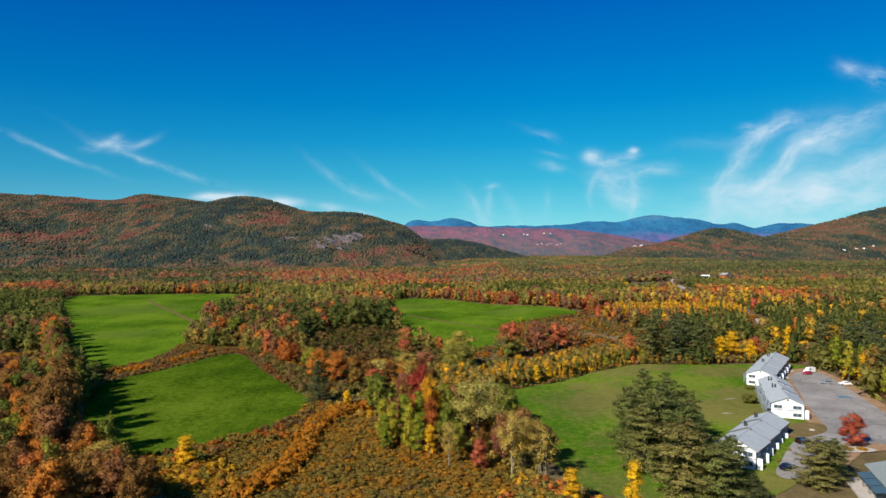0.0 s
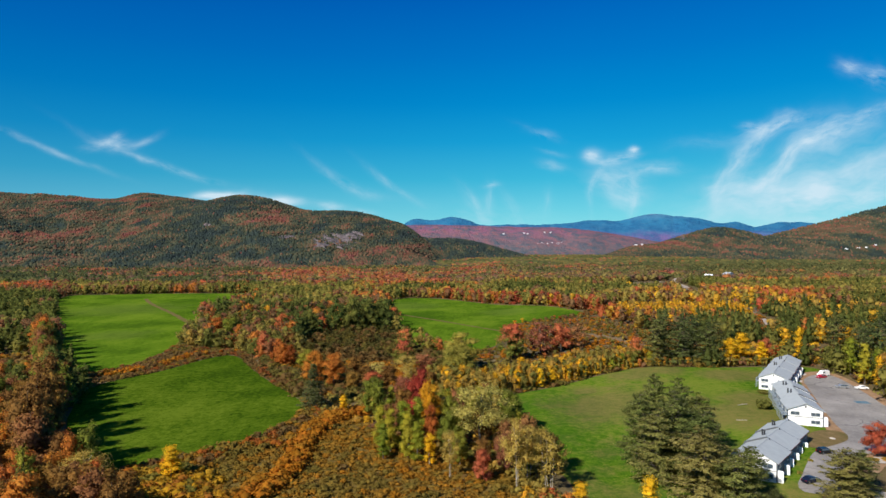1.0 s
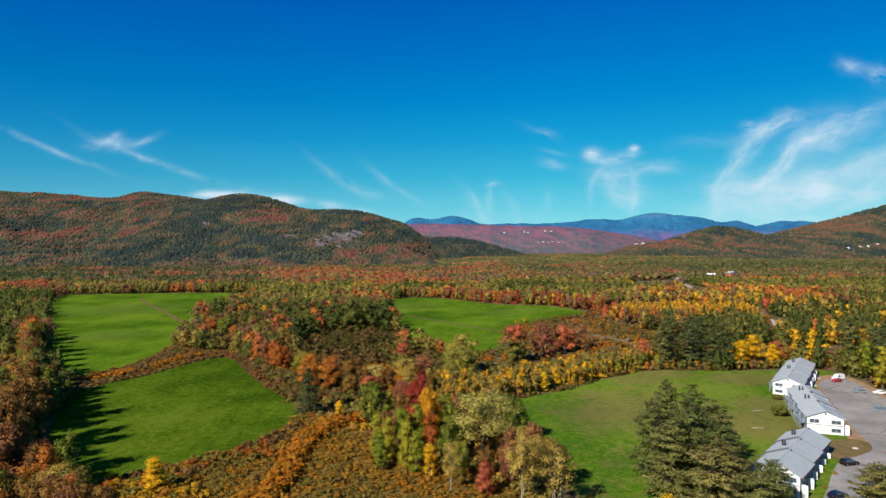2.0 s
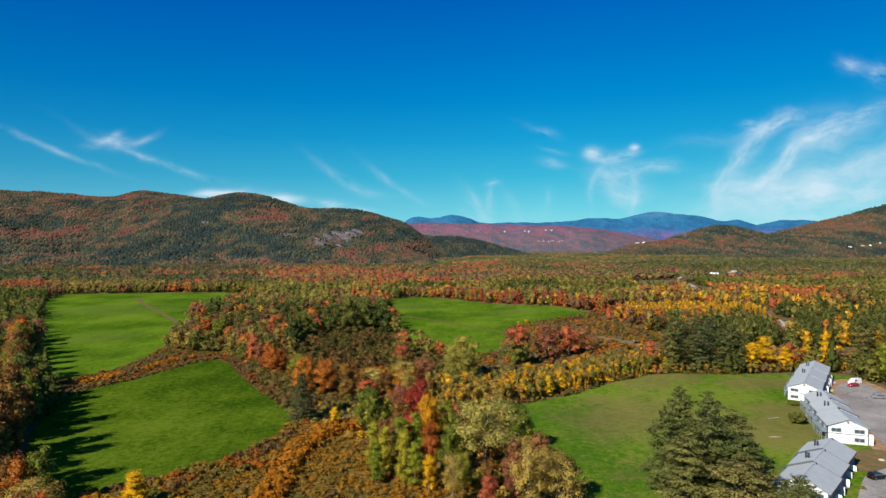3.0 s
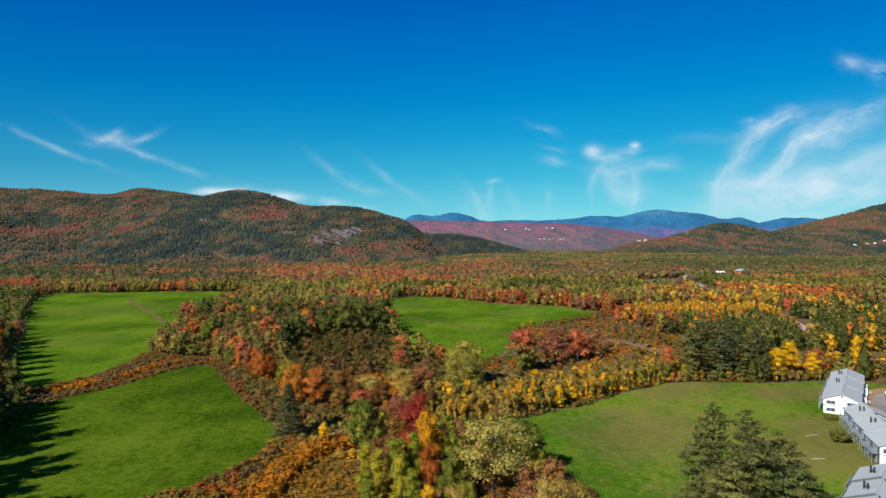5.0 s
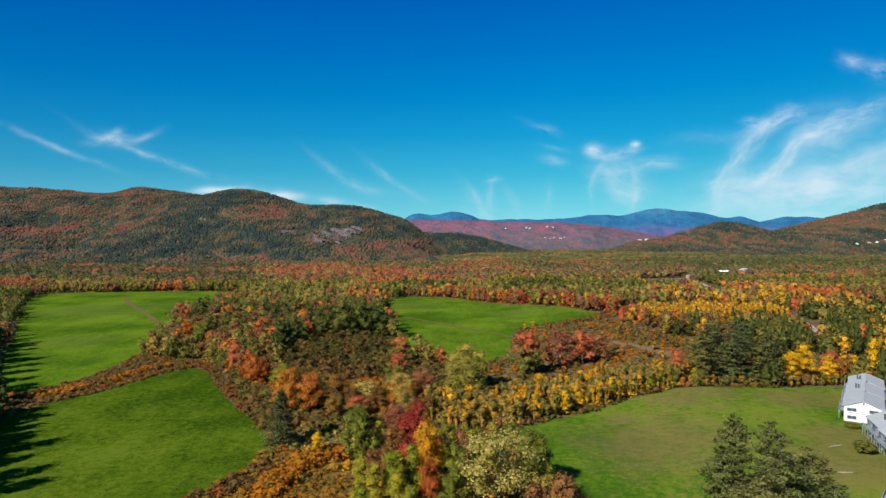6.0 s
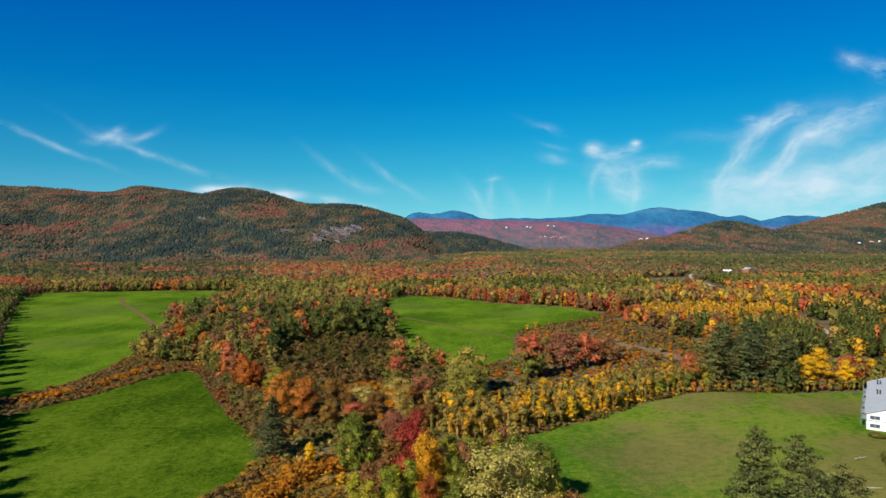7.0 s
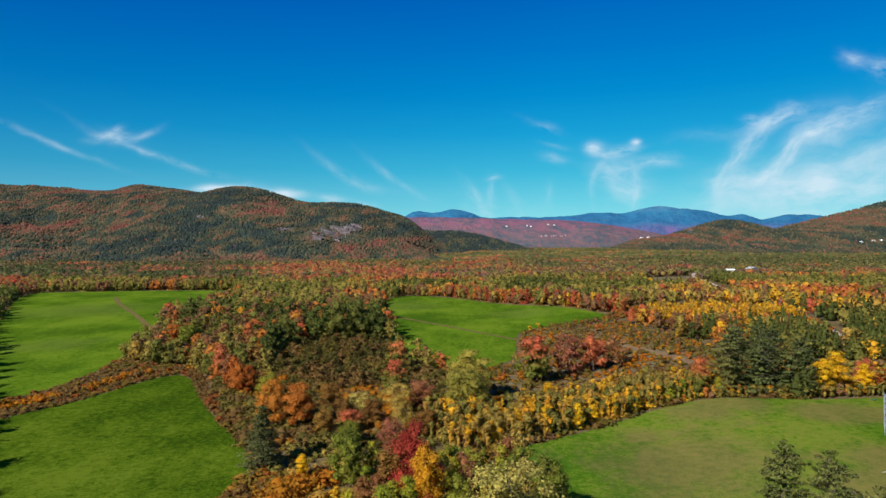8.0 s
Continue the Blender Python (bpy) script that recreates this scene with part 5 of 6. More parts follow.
NEARTREE = [small_crown("round", 220, 0.038, 200 + s_, 10) for s_ in range(6)]
thicket(SCRUB, 1.9, 0.9, 2.0, [0.24, 0.36, 0.44, 0.52, 0.57, 0.40, 0.48, 0.3], "ochre and olive shrubs covering the wet meadow", NEARBUSH, spread=1.7, mat=M_SCRUB, jitter=0.03)
thicket(SCRUB, 9, 1.6, 2.8, [0.3, 0.55, 0.97, 0.6], "taller ochre bushes on the wet meadow", spread=1.3, mat=M_SCRUB)
thicket(strip_of([(-30, 228), (-38, 221), (-41.5, 210), (-43, 197), (-42, 184), (-40.5, 172), (-44, 158), (-50, 145)], 3.0), 2.0, 3.2, 5.0, [0.62, 0.66, 0.6, 0.68], "orange hedge winding across the wet meadow", spread=1.15, mat=M_SCRUB)
thicket([(-60, 200), (-50, 230), (-40, 232), (-36, 214), (-44, 196), (-62, 178), (-90, 166), (-78, 186)], 2.7, 1.8, 3.8, [0.97, 0.5, 0.97, 0.8, 0.3], "brown and tan brush along the hay field", spread=1.3, mat=M_SCRUB)
thicket([(-84, 170), (-72, 176), (-58, 166), (-52, 152), (-60, 146), (-76, 156)], 2.6, 1.8, 3.8, [0.56, 0.6, 0.64, 0.5, 0.3], "golden yellow bushes at the edge of the wet meadow", spread=1.3, mat=M_GOLDSCRUB)
thicket([(12, 140), (42, 138), (37, 149), (31, 158), (20, 160)], 2.4, 1.4, 3.2, [0.24, 0.32, 0.6, 0.8, 0.28, 0.7], "yellow-green and rusty bushes at the foot of the birches", spread=1.2)
thicket(WOOD_FRONT, 3.2, 1.3, 3.6, [0.26, 0.36, 0.45, 0.55, 0.97, 0.2], "ochre and green undergrowth below the trees", spread=1.4)
thicket(BRUSH_MID, 3.0, 2.6, 5.2, [0.05, 0.12, 0.97, 0.16, 0.22, 0.97, 0.04, 0.97, 0.10, 0.5, 0.97, 0.66], "dark olive and brown brush between the fields", spread=1.35, mat=M_SCRUB)
thicket([(-110, 190), (-62, 310), (-46, 350), (8, 356), (60, 325), (130, 316), (130, 280), (30, 200)], 3.3, 1.4, 3.6, [0.1, 0.22, 0.97, 0.3, 0.45], "brown and olive brush between the woods and the lawn", spread=1.5, mat=M_SCRUB, skip=NEAR_ZONES)
SAPLING = [small_crown("tall", 110, 0.035, 170 + s_, 7) for s_ in range(5)]
thicket(HEDGE, 2.7, 4.5, 9.0, [0.34, 0.5, 0.28, 0.58, 0.45, 0.24, 0.57, 0.4], "golden and ochre saplings in the hedge along the lawn", SAPLING, spread=1.15)
thicket(HEDGE, 2.8, 1.8, 3.6, [0.3, 0.42, 0.57, 0.97, 0.2, 0.6], "ochre brush at the foot of the hedge", spread=1.4)
thicket(strip_of([(74, 287), (84, 290), (92, 291.5), (107, 290), (118, 288.5), (128, 288), (142, 290), (156, 291.5), (168, 292)], 2.0), 2.0, 2.4, 5.2, [0.2, 0.28, 0.36, 0.58, 0.24, 0.32, 0.7, 0.5], "yellow-green saplings and rusty bushes along the lawn", SAPLING, spread=1.5)
thicket(HEATH, 3.4, 1.0, 2.4, [0.97, 0.5, 0.2, 0.3, 0.97, 0.66, 0.24, 0.7], "rusty heath scrub among grey brush", BUSH, spread=1.7, mat=M_SCRUB, skip=(DRY_A,))
thicket(HEATH, 12, 2.5, 5.0, [0.3, 0.58, 0.72, 0.97, 0.2], "small ochre and rust trees on the heath", SAPLING, spread=2.2)
thicket(GOLD, 4.5, 1.5, 3.5, [0.97, 0.5, 0.72, 0.3, 0.66], "rusty scrub in front of the golden birches", BUSH, spread=1.5, mat=M_SCRUB)
thicket([(138, 482), (180, 474), (250, 494), (252, 532), (200, 546), (146, 530)], 5.4, 8, 12, [0.57, 0.6, 0.6, 0.6, 0.46], "golden yellow stand of birches", NEARTREE, 0.8)
thicket(DITCH_ZONE, 2.2, 0.9, 2.0, [0.97, 0.97, 0.3, 0.97, 0.9, 0.2], "brown scrub along the ditch between fields", BUSH, spread=1.9, mat=M_SCRUB)
thicket(strip_of([(-56, 246), (-90, 297), (-114, 349), (-121, 354), (-130, 341), (-139, 300), (-152, 282)], 2.6), 1.6, 0.6, 1.3, [0.97, 0.2, 0.97, 0.5, 0.97, 0.12], "low brown scrub fringing the hay field", BUSH, spread=1.9, mat=M_SCRUB)
thicket(strip_of(DITCH[:5], 3.0), 2.4, 2.0, 3.6, [0.66, 0.72, 0.97, 0.6, 0.97], "rust-coloured hedge along the ditch", BUSH, spread=1.1, mat=M_SCRUB)
thicket(strip_of(DITCH[3:], 6), 2.5, 1.0, 2.2, [0.97, 0.9, 0.97, 0.99], "dark brown brush at the corner of the field", BUSH, spread=1.6, mat=M_SCRUB)
thicket(strip_of([(56, 492), (97, 480), (118, 500), (132, 526)], 6), 3.4, 2.0, 4.2, [0.97, 0.3, 0.8, 0.97], "grey-brown brush at the edge of the field", BUSH, spread=1.3, mat=M_SCRUB)
thicket(WOOD_LEFT, 5.2, 3.0, 6.5, [0.97, 0.8, 0.97, 0.3, 0.97, 0.5, 0.74], "rust and brown undergrowth of the woods", BUSH, spread=1.2, mat=M_SCRUB)
thicket(RIGHT_EDGE, 5.0, 2.0, 4.5, [0.3, 0.5, 0.6, 0.97, 0.2], "ochre and green undergrowth below the pines", BUSH, spread=1.3)
thicket([(-80, 340), (-40, 318), (-12, 330), (-22, 368), (-36, 418), (-58, 422), (-78, 416), (-84, 378)], 6.6, 6.0, 9.5, [0.05, 0.97, 0.10, 0.16, 0.97, 0.14, 0.04, 0.97, 0.08], "rounded brown and olive thicket in front of the dark maples", NEARTREE, spread=1.35, mat=M_SCRUB)
WOOD_TAN = [(-204, 470), (-176, 380), (-116, 356), (-94, 328), (-82, 322), (-82, 346), (-92, 372), (-112, 410), (-140, 470)]
thicket(WOOD_TAN, 7.6, 9.0, 15.0, [0.16, 0.26, 0.97, 0.34, 0.24, 0.97, 0.70, 0.14, 0.38, 0.30, 0.97, 0.22], "olive and tan woods with rust crowns beside the hay field", NEARTREE, 1.05)
thicket(WOOD_MID, 8.2, 11.0, 18.0, [0.02, 0.07, 0.97, 0.12, 0.05, 0.72, 0.97, 0.20, 0.10, 0.68, 0.97, 0.04, 0.16, 0.80, 0.08], "dark olive and brown woods between fields", NEARTREE, 1.05, skip=(WOOD_TAN,))

thicket(strip_of([(-16, 742), (62, 644), (100, 590), (138, 530)], 9), 7.0, 11, 17, [0.86, 0.8, 0.74, 0.9, 0.3, 0.56, 0.84, 0.12], "red and orange maples along the far edge of the field", NEARTREE, 0.85)
thicket(strip_of([(-430, 782), (-350, 798), (-232, 800), (-214, 700), (-200, 600)], 9), 8.0, 11, 15, [0.38, 0.34, 0.28, 0.2, 0.97, 0.72], "ochre and olive trees along the far edge of the field", NEARTREE, 0.9)


# ---------------------------------------------------------------- townhouses
M_SIDING = plain("white_clapboard", (0.86, 0.87, 0.88), 0.6, 0.06, 0.6)
# dark slate blue, for the panels laid over the long walls
M_SHADE_SIDING = plain("dark_slate_blue", (0.12, 0.16, 0.20), 0.7, 0.2, 0.8)
M_ROOF = plain("light_grey_shingle", (0.34, 0.375, 0.39), 0.85, 0.12, 0.5, bump=0.5)
M_DARK = plain("dark_metal", (0.03, 0.032, 0.035), 0.5)
M_GLASS = plain("window_glass", (0.06, 0.085, 0.11), 0.08, 0.1, 0.5, 0.0, 0.8, 0.0)


def part(name, bm, mat, parent, label=""):
    me = bpy.data.meshes.new(name)
    bm.to_mesh(me)
    bm.free()
    me.materials.append(mat)
    ob = new(name, me)
    ob.parent = parent
    if label:
        ob["label"] = label
    return ob


def block(bm, x0, x1, y0, y1, z0, z1, bevel=0.0):
    r = bmesh.ops.create_cube(bm, size=1.0, matrix=Matrix.LocRotScale(((x0 + x1) / 2, (y0 + y1) / 2, (z0 + z1) / 2), None, (x1 - x0, y1 - y0, z1 - z0)))
    if bevel:
        es = list({e for v in r["verts"] for e in v.link_edges})
        bmesh.ops.bevel(bm, geom=es, offset=bevel, segments=2, affect="EDGES", profile=0.6)
    return bm


def box(x0, x1, y0, y1, z0, z1, bevel=0.0):
    return block(bmesh.new(), x0, x1, y0, y1, z0, z1, bevel)


def gable_prism(x0, x1, y0, y1, z0, eave, rise):
    """A shell with gable ends, open under its roof."""
    bm = bmesh.new()
    prof = [(x0, z0), (x1, z0), (x1, eave), ((x0 + x1) / 2, eave + rise), (x0, eave)]
    for yy in (y0, y1):
        bm.faces.new([bm.verts.new((px, yy, pz)) for px, pz in prof])
    bm.verts.ensure_lookup_table()
    for i in (0, 1, 4):
        j = (i + 1) % 5
        bm.faces.new((bm.verts[i], bm.verts[j], bm.verts[5 + j], bm.verts[5 + i]))
    bmesh.ops.recalc_face_normals(bm, faces=bm.faces[:])
    return bm


def gable_roof(x0, x1, y0, y1, eave, rise, over=0.45, thick=0.2):
    """Two roof slabs with real thickness."""
    bm = bmesh.new()
    mid, sl = (x0 + x1) / 2, rise / ((x1 - x0) / 2)
    pr = [(x1 + over, eave - sl * over), (mid, eave + rise), (x0 - over, eave - sl * over)]
    ring = []
    for yy in (y0, y1):
        ring.append([bm.verts.new((px, yy, pz + 0.02)) for px, pz in pr] + [bm.verts.new((px, yy, pz + thick)) for px, pz in pr[::-1]])
    for i in range(6):
        j = (i + 1) % 6
        bm.faces.new((ring[0][i], ring[0][j], ring[1][j], ring[1][i]))
    for rg in ring:
        bm.faces.new((rg[0], rg[1], rg[4], rg[5]))
        bm.faces.new((rg[1], rg[2], rg[3], rg[4]))
    bmesh.ops.recalc_face_normals(bm, faces=bm.faces[:])
    return bm


M_TRIM = plain("dark_grey_trim", (0.10, 0.11, 0.12), 0.6, 0.15, 1.0)
M_FRAME = plain("pale_grey_window_frame", (0.42, 0.45, 0.47), 0.6, 0.1, 1.0)
M_DECK = plain("grey_blue_deck_boards", (0.22, 0.27, 0.31), 0.75, 0.2, 1.2)
M_DOOR = plain("maroon_door", (0.14, 0.035, 0.035), 0.5, 0.15, 1.0)
M_CONCRETE = plain("pale_concrete", (0.42, 0.38, 0.33), 0.9, 0.2, 0.8)
M_FASCIA = plain("red_brown_fascia", (0.16, 0.05, 0.05), 0.6, 0.15, 1.0)


def window_in(parent, cx, cy, cz, wide, high, face):
    """A framed two-light window on a wall. face: 'front' (towards -y), 'right' (+x) or 'left' (-x)."""
    def at(a0, a1, d0, d1, z0, z1):
        if face == "front":
            return box(cx + a0, cx + a1, cy - d1, cy - d0, z0, z1)
        if face == "right":
            return box(cx + d0, cx + d1, cy + a0, cy + a1, z0, z1)
        return box(cx - d1, cx - d0, cy + a0, cy + a1, z0, z1)
    w, h = wide / 2, high / 2
    bm = at(-w - 0.12, -w, 0.0, 0.10, cz - h, cz + h)
    for piece in ((w, w + 0.12, cz - h, cz + h), (-w - 0.12, w + 0.12, cz + h, cz + h + 0.12), (-w - 0.16, w + 0.16, cz - h - 0.14, cz - h), (-0.05, 0.05, cz - h, cz + h)):
        q = at(piece[0], piece[1], 0.0, 0.10, piece[2], piece[3])
        me = bpy.data.meshes.new("piece")
        q.to_mesh(me)
        q.free()
        bm.from_mesh(me)
        bpy.data.meshes.remove(me)
    win = part("window", bm, M_FRAME, parent, "pale grey window frame")
    part("pane", at(-w, -0.05, 0.01, 0.04, cz - h, cz + h), M_GLASS, win, "dark reflecting glass")
    part("pane", at(0.05, w, 0.01, 0.04, cz - h, cz + h), M_GLASS, win, "dark reflecting glass")


def arched_wing(x0, x1, y0, y1, high):
    """A white wing wall beside a porch, its outer top corner rounded off."""
    bm = bmesh.new()
    pts = [(x0, -0.3), (x1, -0.3), (x1, high * 0.90)]
    for k in range(1, 6):
        a = k * math.pi / 10
        pts.append((x1 - (x1 - x0) * 0.28 * (1 - math.cos(a)), high * 0.90 + high * 0.10 * math.sin(a)))
    pts.append((x0, high))
    ra = [bm.verts.new((px, y0, pz)) for px, pz in pts]
    rb = [bm.verts.new((px, y1, pz)) for px, pz in pts]
    bm.faces.new(ra)
    bm.faces.new(rb[::-1])
    for i in range(len(pts)):
        j = (i + 1) % len(pts)
        bm.faces.new((ra[i], rb[i], rb[j], ra[j]))
    bmesh.ops.recalc_face_normals(bm, faces=bm.faces[:])
    return bm


def stack_pipe(x, y, z0, z1, r=0.28):
    bm = bmesh.new()
    bmesh.ops.create_cone(bm, cap_ends=True, segments=10, radius1=r, radius2=r, depth=z1 - z0, matrix=Matrix.Translation((x, y, (z0 + z1) / 2)))
    bmesh.ops.create_cone(bm, cap_ends=True, segments=10, radius1=r * 1.35, radius2=r * 1.1, depth=0.22, matrix=Matrix.Translation((x, y, z1)))
    return bm


def townhouse(x, y, turn, wide, units, deep, eave, rise, shift, label, gable_windows):
    """A row of two-storey units, each a little out of line with the next. Local x: across the gable, y: along the ridge."""
    root = new("townhouse")
    root.matrix_basis = pose(x, y, float(ground_height(x, y)) + 0.2, 0, 0, -turn)
    for k in range(units):
        o, a, b = shift * k, k * deep, (k + 1) * deep
        up = 0.0
        x0, x1, ev = o - wide, o, eave + up
        wall = part("wall", gable_prism(x0, x1, a, b, -0.9, ev, rise), M_SIDING, root, "white painted siding")
        ya, yb = a - (0.45 if k == 0 else -0.02), b + (0.45 if k == units - 1 else -0.02)
        roof = part("roof", gable_roof(x0, x1, ya, yb, ev, rise), M_ROOF, root, "pale grey shingle roof")
        mid = (x0 + x1) / 2
        part("ridge_cap", box(mid - 0.16, mid + 0.16, ya, yb, ev + rise + 0.17, ev + rise + 0.25, 0.03), M_ROOF, roof)
        sl = rise / (wide / 2)
        part("fascia", box(x1 + 0.45, x1 + 0.52, ya, yb, ev - sl * 0.45 - 0.1, ev - sl * 0.45 + 0.16), M_FASCIA, roof, "red-brown eave board")
        if k and abs(shift) > 0.5:
            # dark trim pieces draw the shadow line where the roof steps
            part("flashing", gable_roof(x0, x1, a - 0.09, a + 0.09, max(ev, eave) + 0.05, rise, 0.46, 0.12), M_TRIM, roof, "dark strip for the seam and shadow at a roof step")
            part("roof_edge", gable_roof(x0, x1, a - 0.06, a + 0.3, eave - 0.02, rise, 0.44, 0.42), M_TRIM, roof, "step face darkened to continue the shadow line")
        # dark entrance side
        part("entrance_wall", box(x1 + 0.005, x1 + 0.06, a + 0.1, b - 0.1, -0.6, ev - 0.12), M_SHADE_SIDING, root, "dark slate blue side panel")
        for j in (0.5,):
            part("door", box(x1 + 0.06, x1 + 0.12, a + deep * j - 0.5, a + deep * j + 0.5, 0.0, 2.1), M_DOOR, root, "maroon entrance door")
        for j in (0.2, 0.8):
            window_in(root, x1 + 0.06, a + deep * j, 1.5, 1.5, 1.2, "right")
            window_in(root, x1 + 0.06, a + deep * j, 3.9, 1.5, 1.1, "right")
        for j in (0.03, 0.52):
            part("wing_wall", arched_wing(x1 + 0.07, x1 + 1.35, a + deep * j, a + deep * j + 0.45, 2.9), M_SIDING, root, "white wing wall with rounded top")
        part("step", box(x1 + 0.1, x1 + 2.6, a + deep * 0.40, a + deep * 0.64, -0.5, 0.08, 0.03), M_CONCRETE, root, "pale concrete entrance step")
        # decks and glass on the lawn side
        part("rear_wall", box(x0 - 0.06, x0 - 0.005, a + 0.1, b - 0.1, -0.6, ev - 0.12), M_SHADE_SIDING, root, "dark slate blue side panel")
        for j in (0.27, 0.73):
            c = a + deep * j
            deck = part("deck", box(x0 - 1.45, x0 - 0.07, c - 2.2, c + 2.2, 2.45, 2.6), M_DECK, root, "grey-blue wooden balcony")
            part("rail", box(x0 - 1.45, x0 - 1.35, c - 2.2, c + 2.2, 3.45, 3.55), M_DECK, deck)
            for q in (-2.15, 0.0, 2.1):
                part("post", box(x0 - 1.45, x0 - 1.35, c + q, c + q + 0.12, -0.6, 3.45), M_DECK, deck)
            for q in np.arange(-1.8, 2.0, 0.45):
                part("baluster", box(x0 - 1.43, x0 - 1.39, c + q, c + q + 0.05, 2.6, 3.45), M_DECK, deck)
            window_in(root, x0 - 0.06, c, 1.2, 2.2, 2.0, "left")
            window_in(root, x0 - 0.06, c, 3.7, 2.0, 1.3, "left")
        # flues on the lawn slope
        for j in ((0.40, 0.40 + 0.85 / deep) if k else ()):
            px = mid - wide * 0.17 - (0.75 if j > 0.4 else 0.0)
            z = ev + rise - sl * wide * 0.17
            part("flue", stack_pipe(px, a + deep * j, z - 0.6, z + 1.3, 0.21), M_DARK, roof, "black metal flue")
        part("vent", stack_pipe(mid + 0.5, a + deep * 0.92, ev + rise - 0.4, ev + rise + 0.35, 0.1), M_DARK, roof, "small dark vent pipe")
    # gable towards the camera: band, corner board, vent and windows
    part("band", box(-wide - 0.02, 0.02, -0.05, -0.003, 2.52, 2.68), M_TRIM, root, "dark band between the storeys")
    part("corner_board", box(-0.18, 0.04, -0.06, -0.003, -0.8, eave - 0.15), M_TRIM, root, "dark corner board")
    part("gable_vent", box(-wide / 2 - 0.25, -wide / 2 + 0.25, -0.08, -0.003, eave + rise - 1.2, eave + rise - 0.55), M_TRIM, root, "small dark gable vent")
    for wx, wz in gable_windows:
        window_in(root, wx, 0.0, wz, 2.3, 0.95, "front")
    return tagged(root, label, "townhouse", group="row of townhouses")


townhouse(81.7, 155.5, 43.4, 10.0, 3, 11.4, 4.8, 2.25, -0.51, "white two-storey townhouse row with pale grey roof beside the lot", [(-2.1, 3.7), (-2.1, 1.2), (-7.9, 3.7), (-7.9, 1.2)])
townhouse(117.8, 194.9, 19.6, 9.6, 3, 12.2, 4.75, 2.0, 0.7, "white two-storey townhouse row with stepped grey roof", [(-2.1, 3.6), (-2.1, 1.2), (-7.7, 3.6)])
townhouse(132.2, 239.0, 34.8, 10.0, 3, 16.0, 4.6, 2.0, 0.3, "white two-storey townhouse row next to the pine woods", [(-8.0, 3.6), (-8.0, 1.2), (-2.4, 3.6)])


def office():
    """Low grey-roofed building with blue awnings over a paved terrace."""
    root = new("clubhouse")
    root.matrix_basis = pose(100.4, 136.6, float(ground_height(100, 137)), 0, 0, -20)
    part("wall", gable_prism(0.4, 11, -8, 11, -0.3, 3.1, 1.6), M_SIDING, root, "white siding")
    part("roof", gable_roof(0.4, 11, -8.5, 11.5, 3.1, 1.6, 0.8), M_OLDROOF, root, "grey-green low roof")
    for c in (-3.5, 1.0, 5.5):
        bm = bmesh.new()
        for y0 in (c - 1.9, c + 1.9):
            for px, pz in ((0.38, 2.75), (-2.9, 2.1), (-2.9, 1.95), (0.38, 2.6)):
                bm.verts.new((px, y0, pz))
        bm.verts.ensure_lookup_table()
        v = bm.verts
        for i in range(4):
            j = (i + 1) % 4
            bm.faces.new((v[i], v[j], v[4 + j], v[4 + i]))
        bm.faces.new(v[:4])
        bm.faces.new(v[4:])
        bmesh.ops.recalc_face_normals(bm, faces=bm.faces[:])
        aw = part("awning", bm, M_AWNING, root, "slate blue canvas awning")
        for q in (-1.8, 1.7):
            part("post", box(-2.85, -2.75, c + q, c + q + 0.1, -0.2, 2.0), M_TRIM, aw)
    for c in (-6, 2, 8):
        window_in(root, 0.4, c, 1.5, 1.8, 1.3, "left")
    part("terrace", box(-5.5, 0.35, -7, 9, -0.2, 0.28, 0.04), M_CONCRETE, root, "pale paved terrace")
    tagged(root, "low white building with grey roof and blue awnings", "building")


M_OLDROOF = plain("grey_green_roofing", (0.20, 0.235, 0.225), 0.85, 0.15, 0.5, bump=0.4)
M_AWNING = plain("slate_blue_canvas", (0.04, 0.09, 0.13), 0.8, 0.2, 1.0)
office()


# ---------------------------------------------------------------- vehicles
M_RUBBER = plain("black_rubber", (0.02, 0.02, 0.02), 0.85)
M_RIM = plain("grey_alloy", (0.45, 0.45, 0.47), 0.35, 0.1, 3.0, 0.9)
M_HEAD = plain("clear_headlight", (0.7, 0.72, 0.75), 0.15)
M_TAIL = plain("red_tail_light", (0.35, 0.02, 0.02), 0.25)


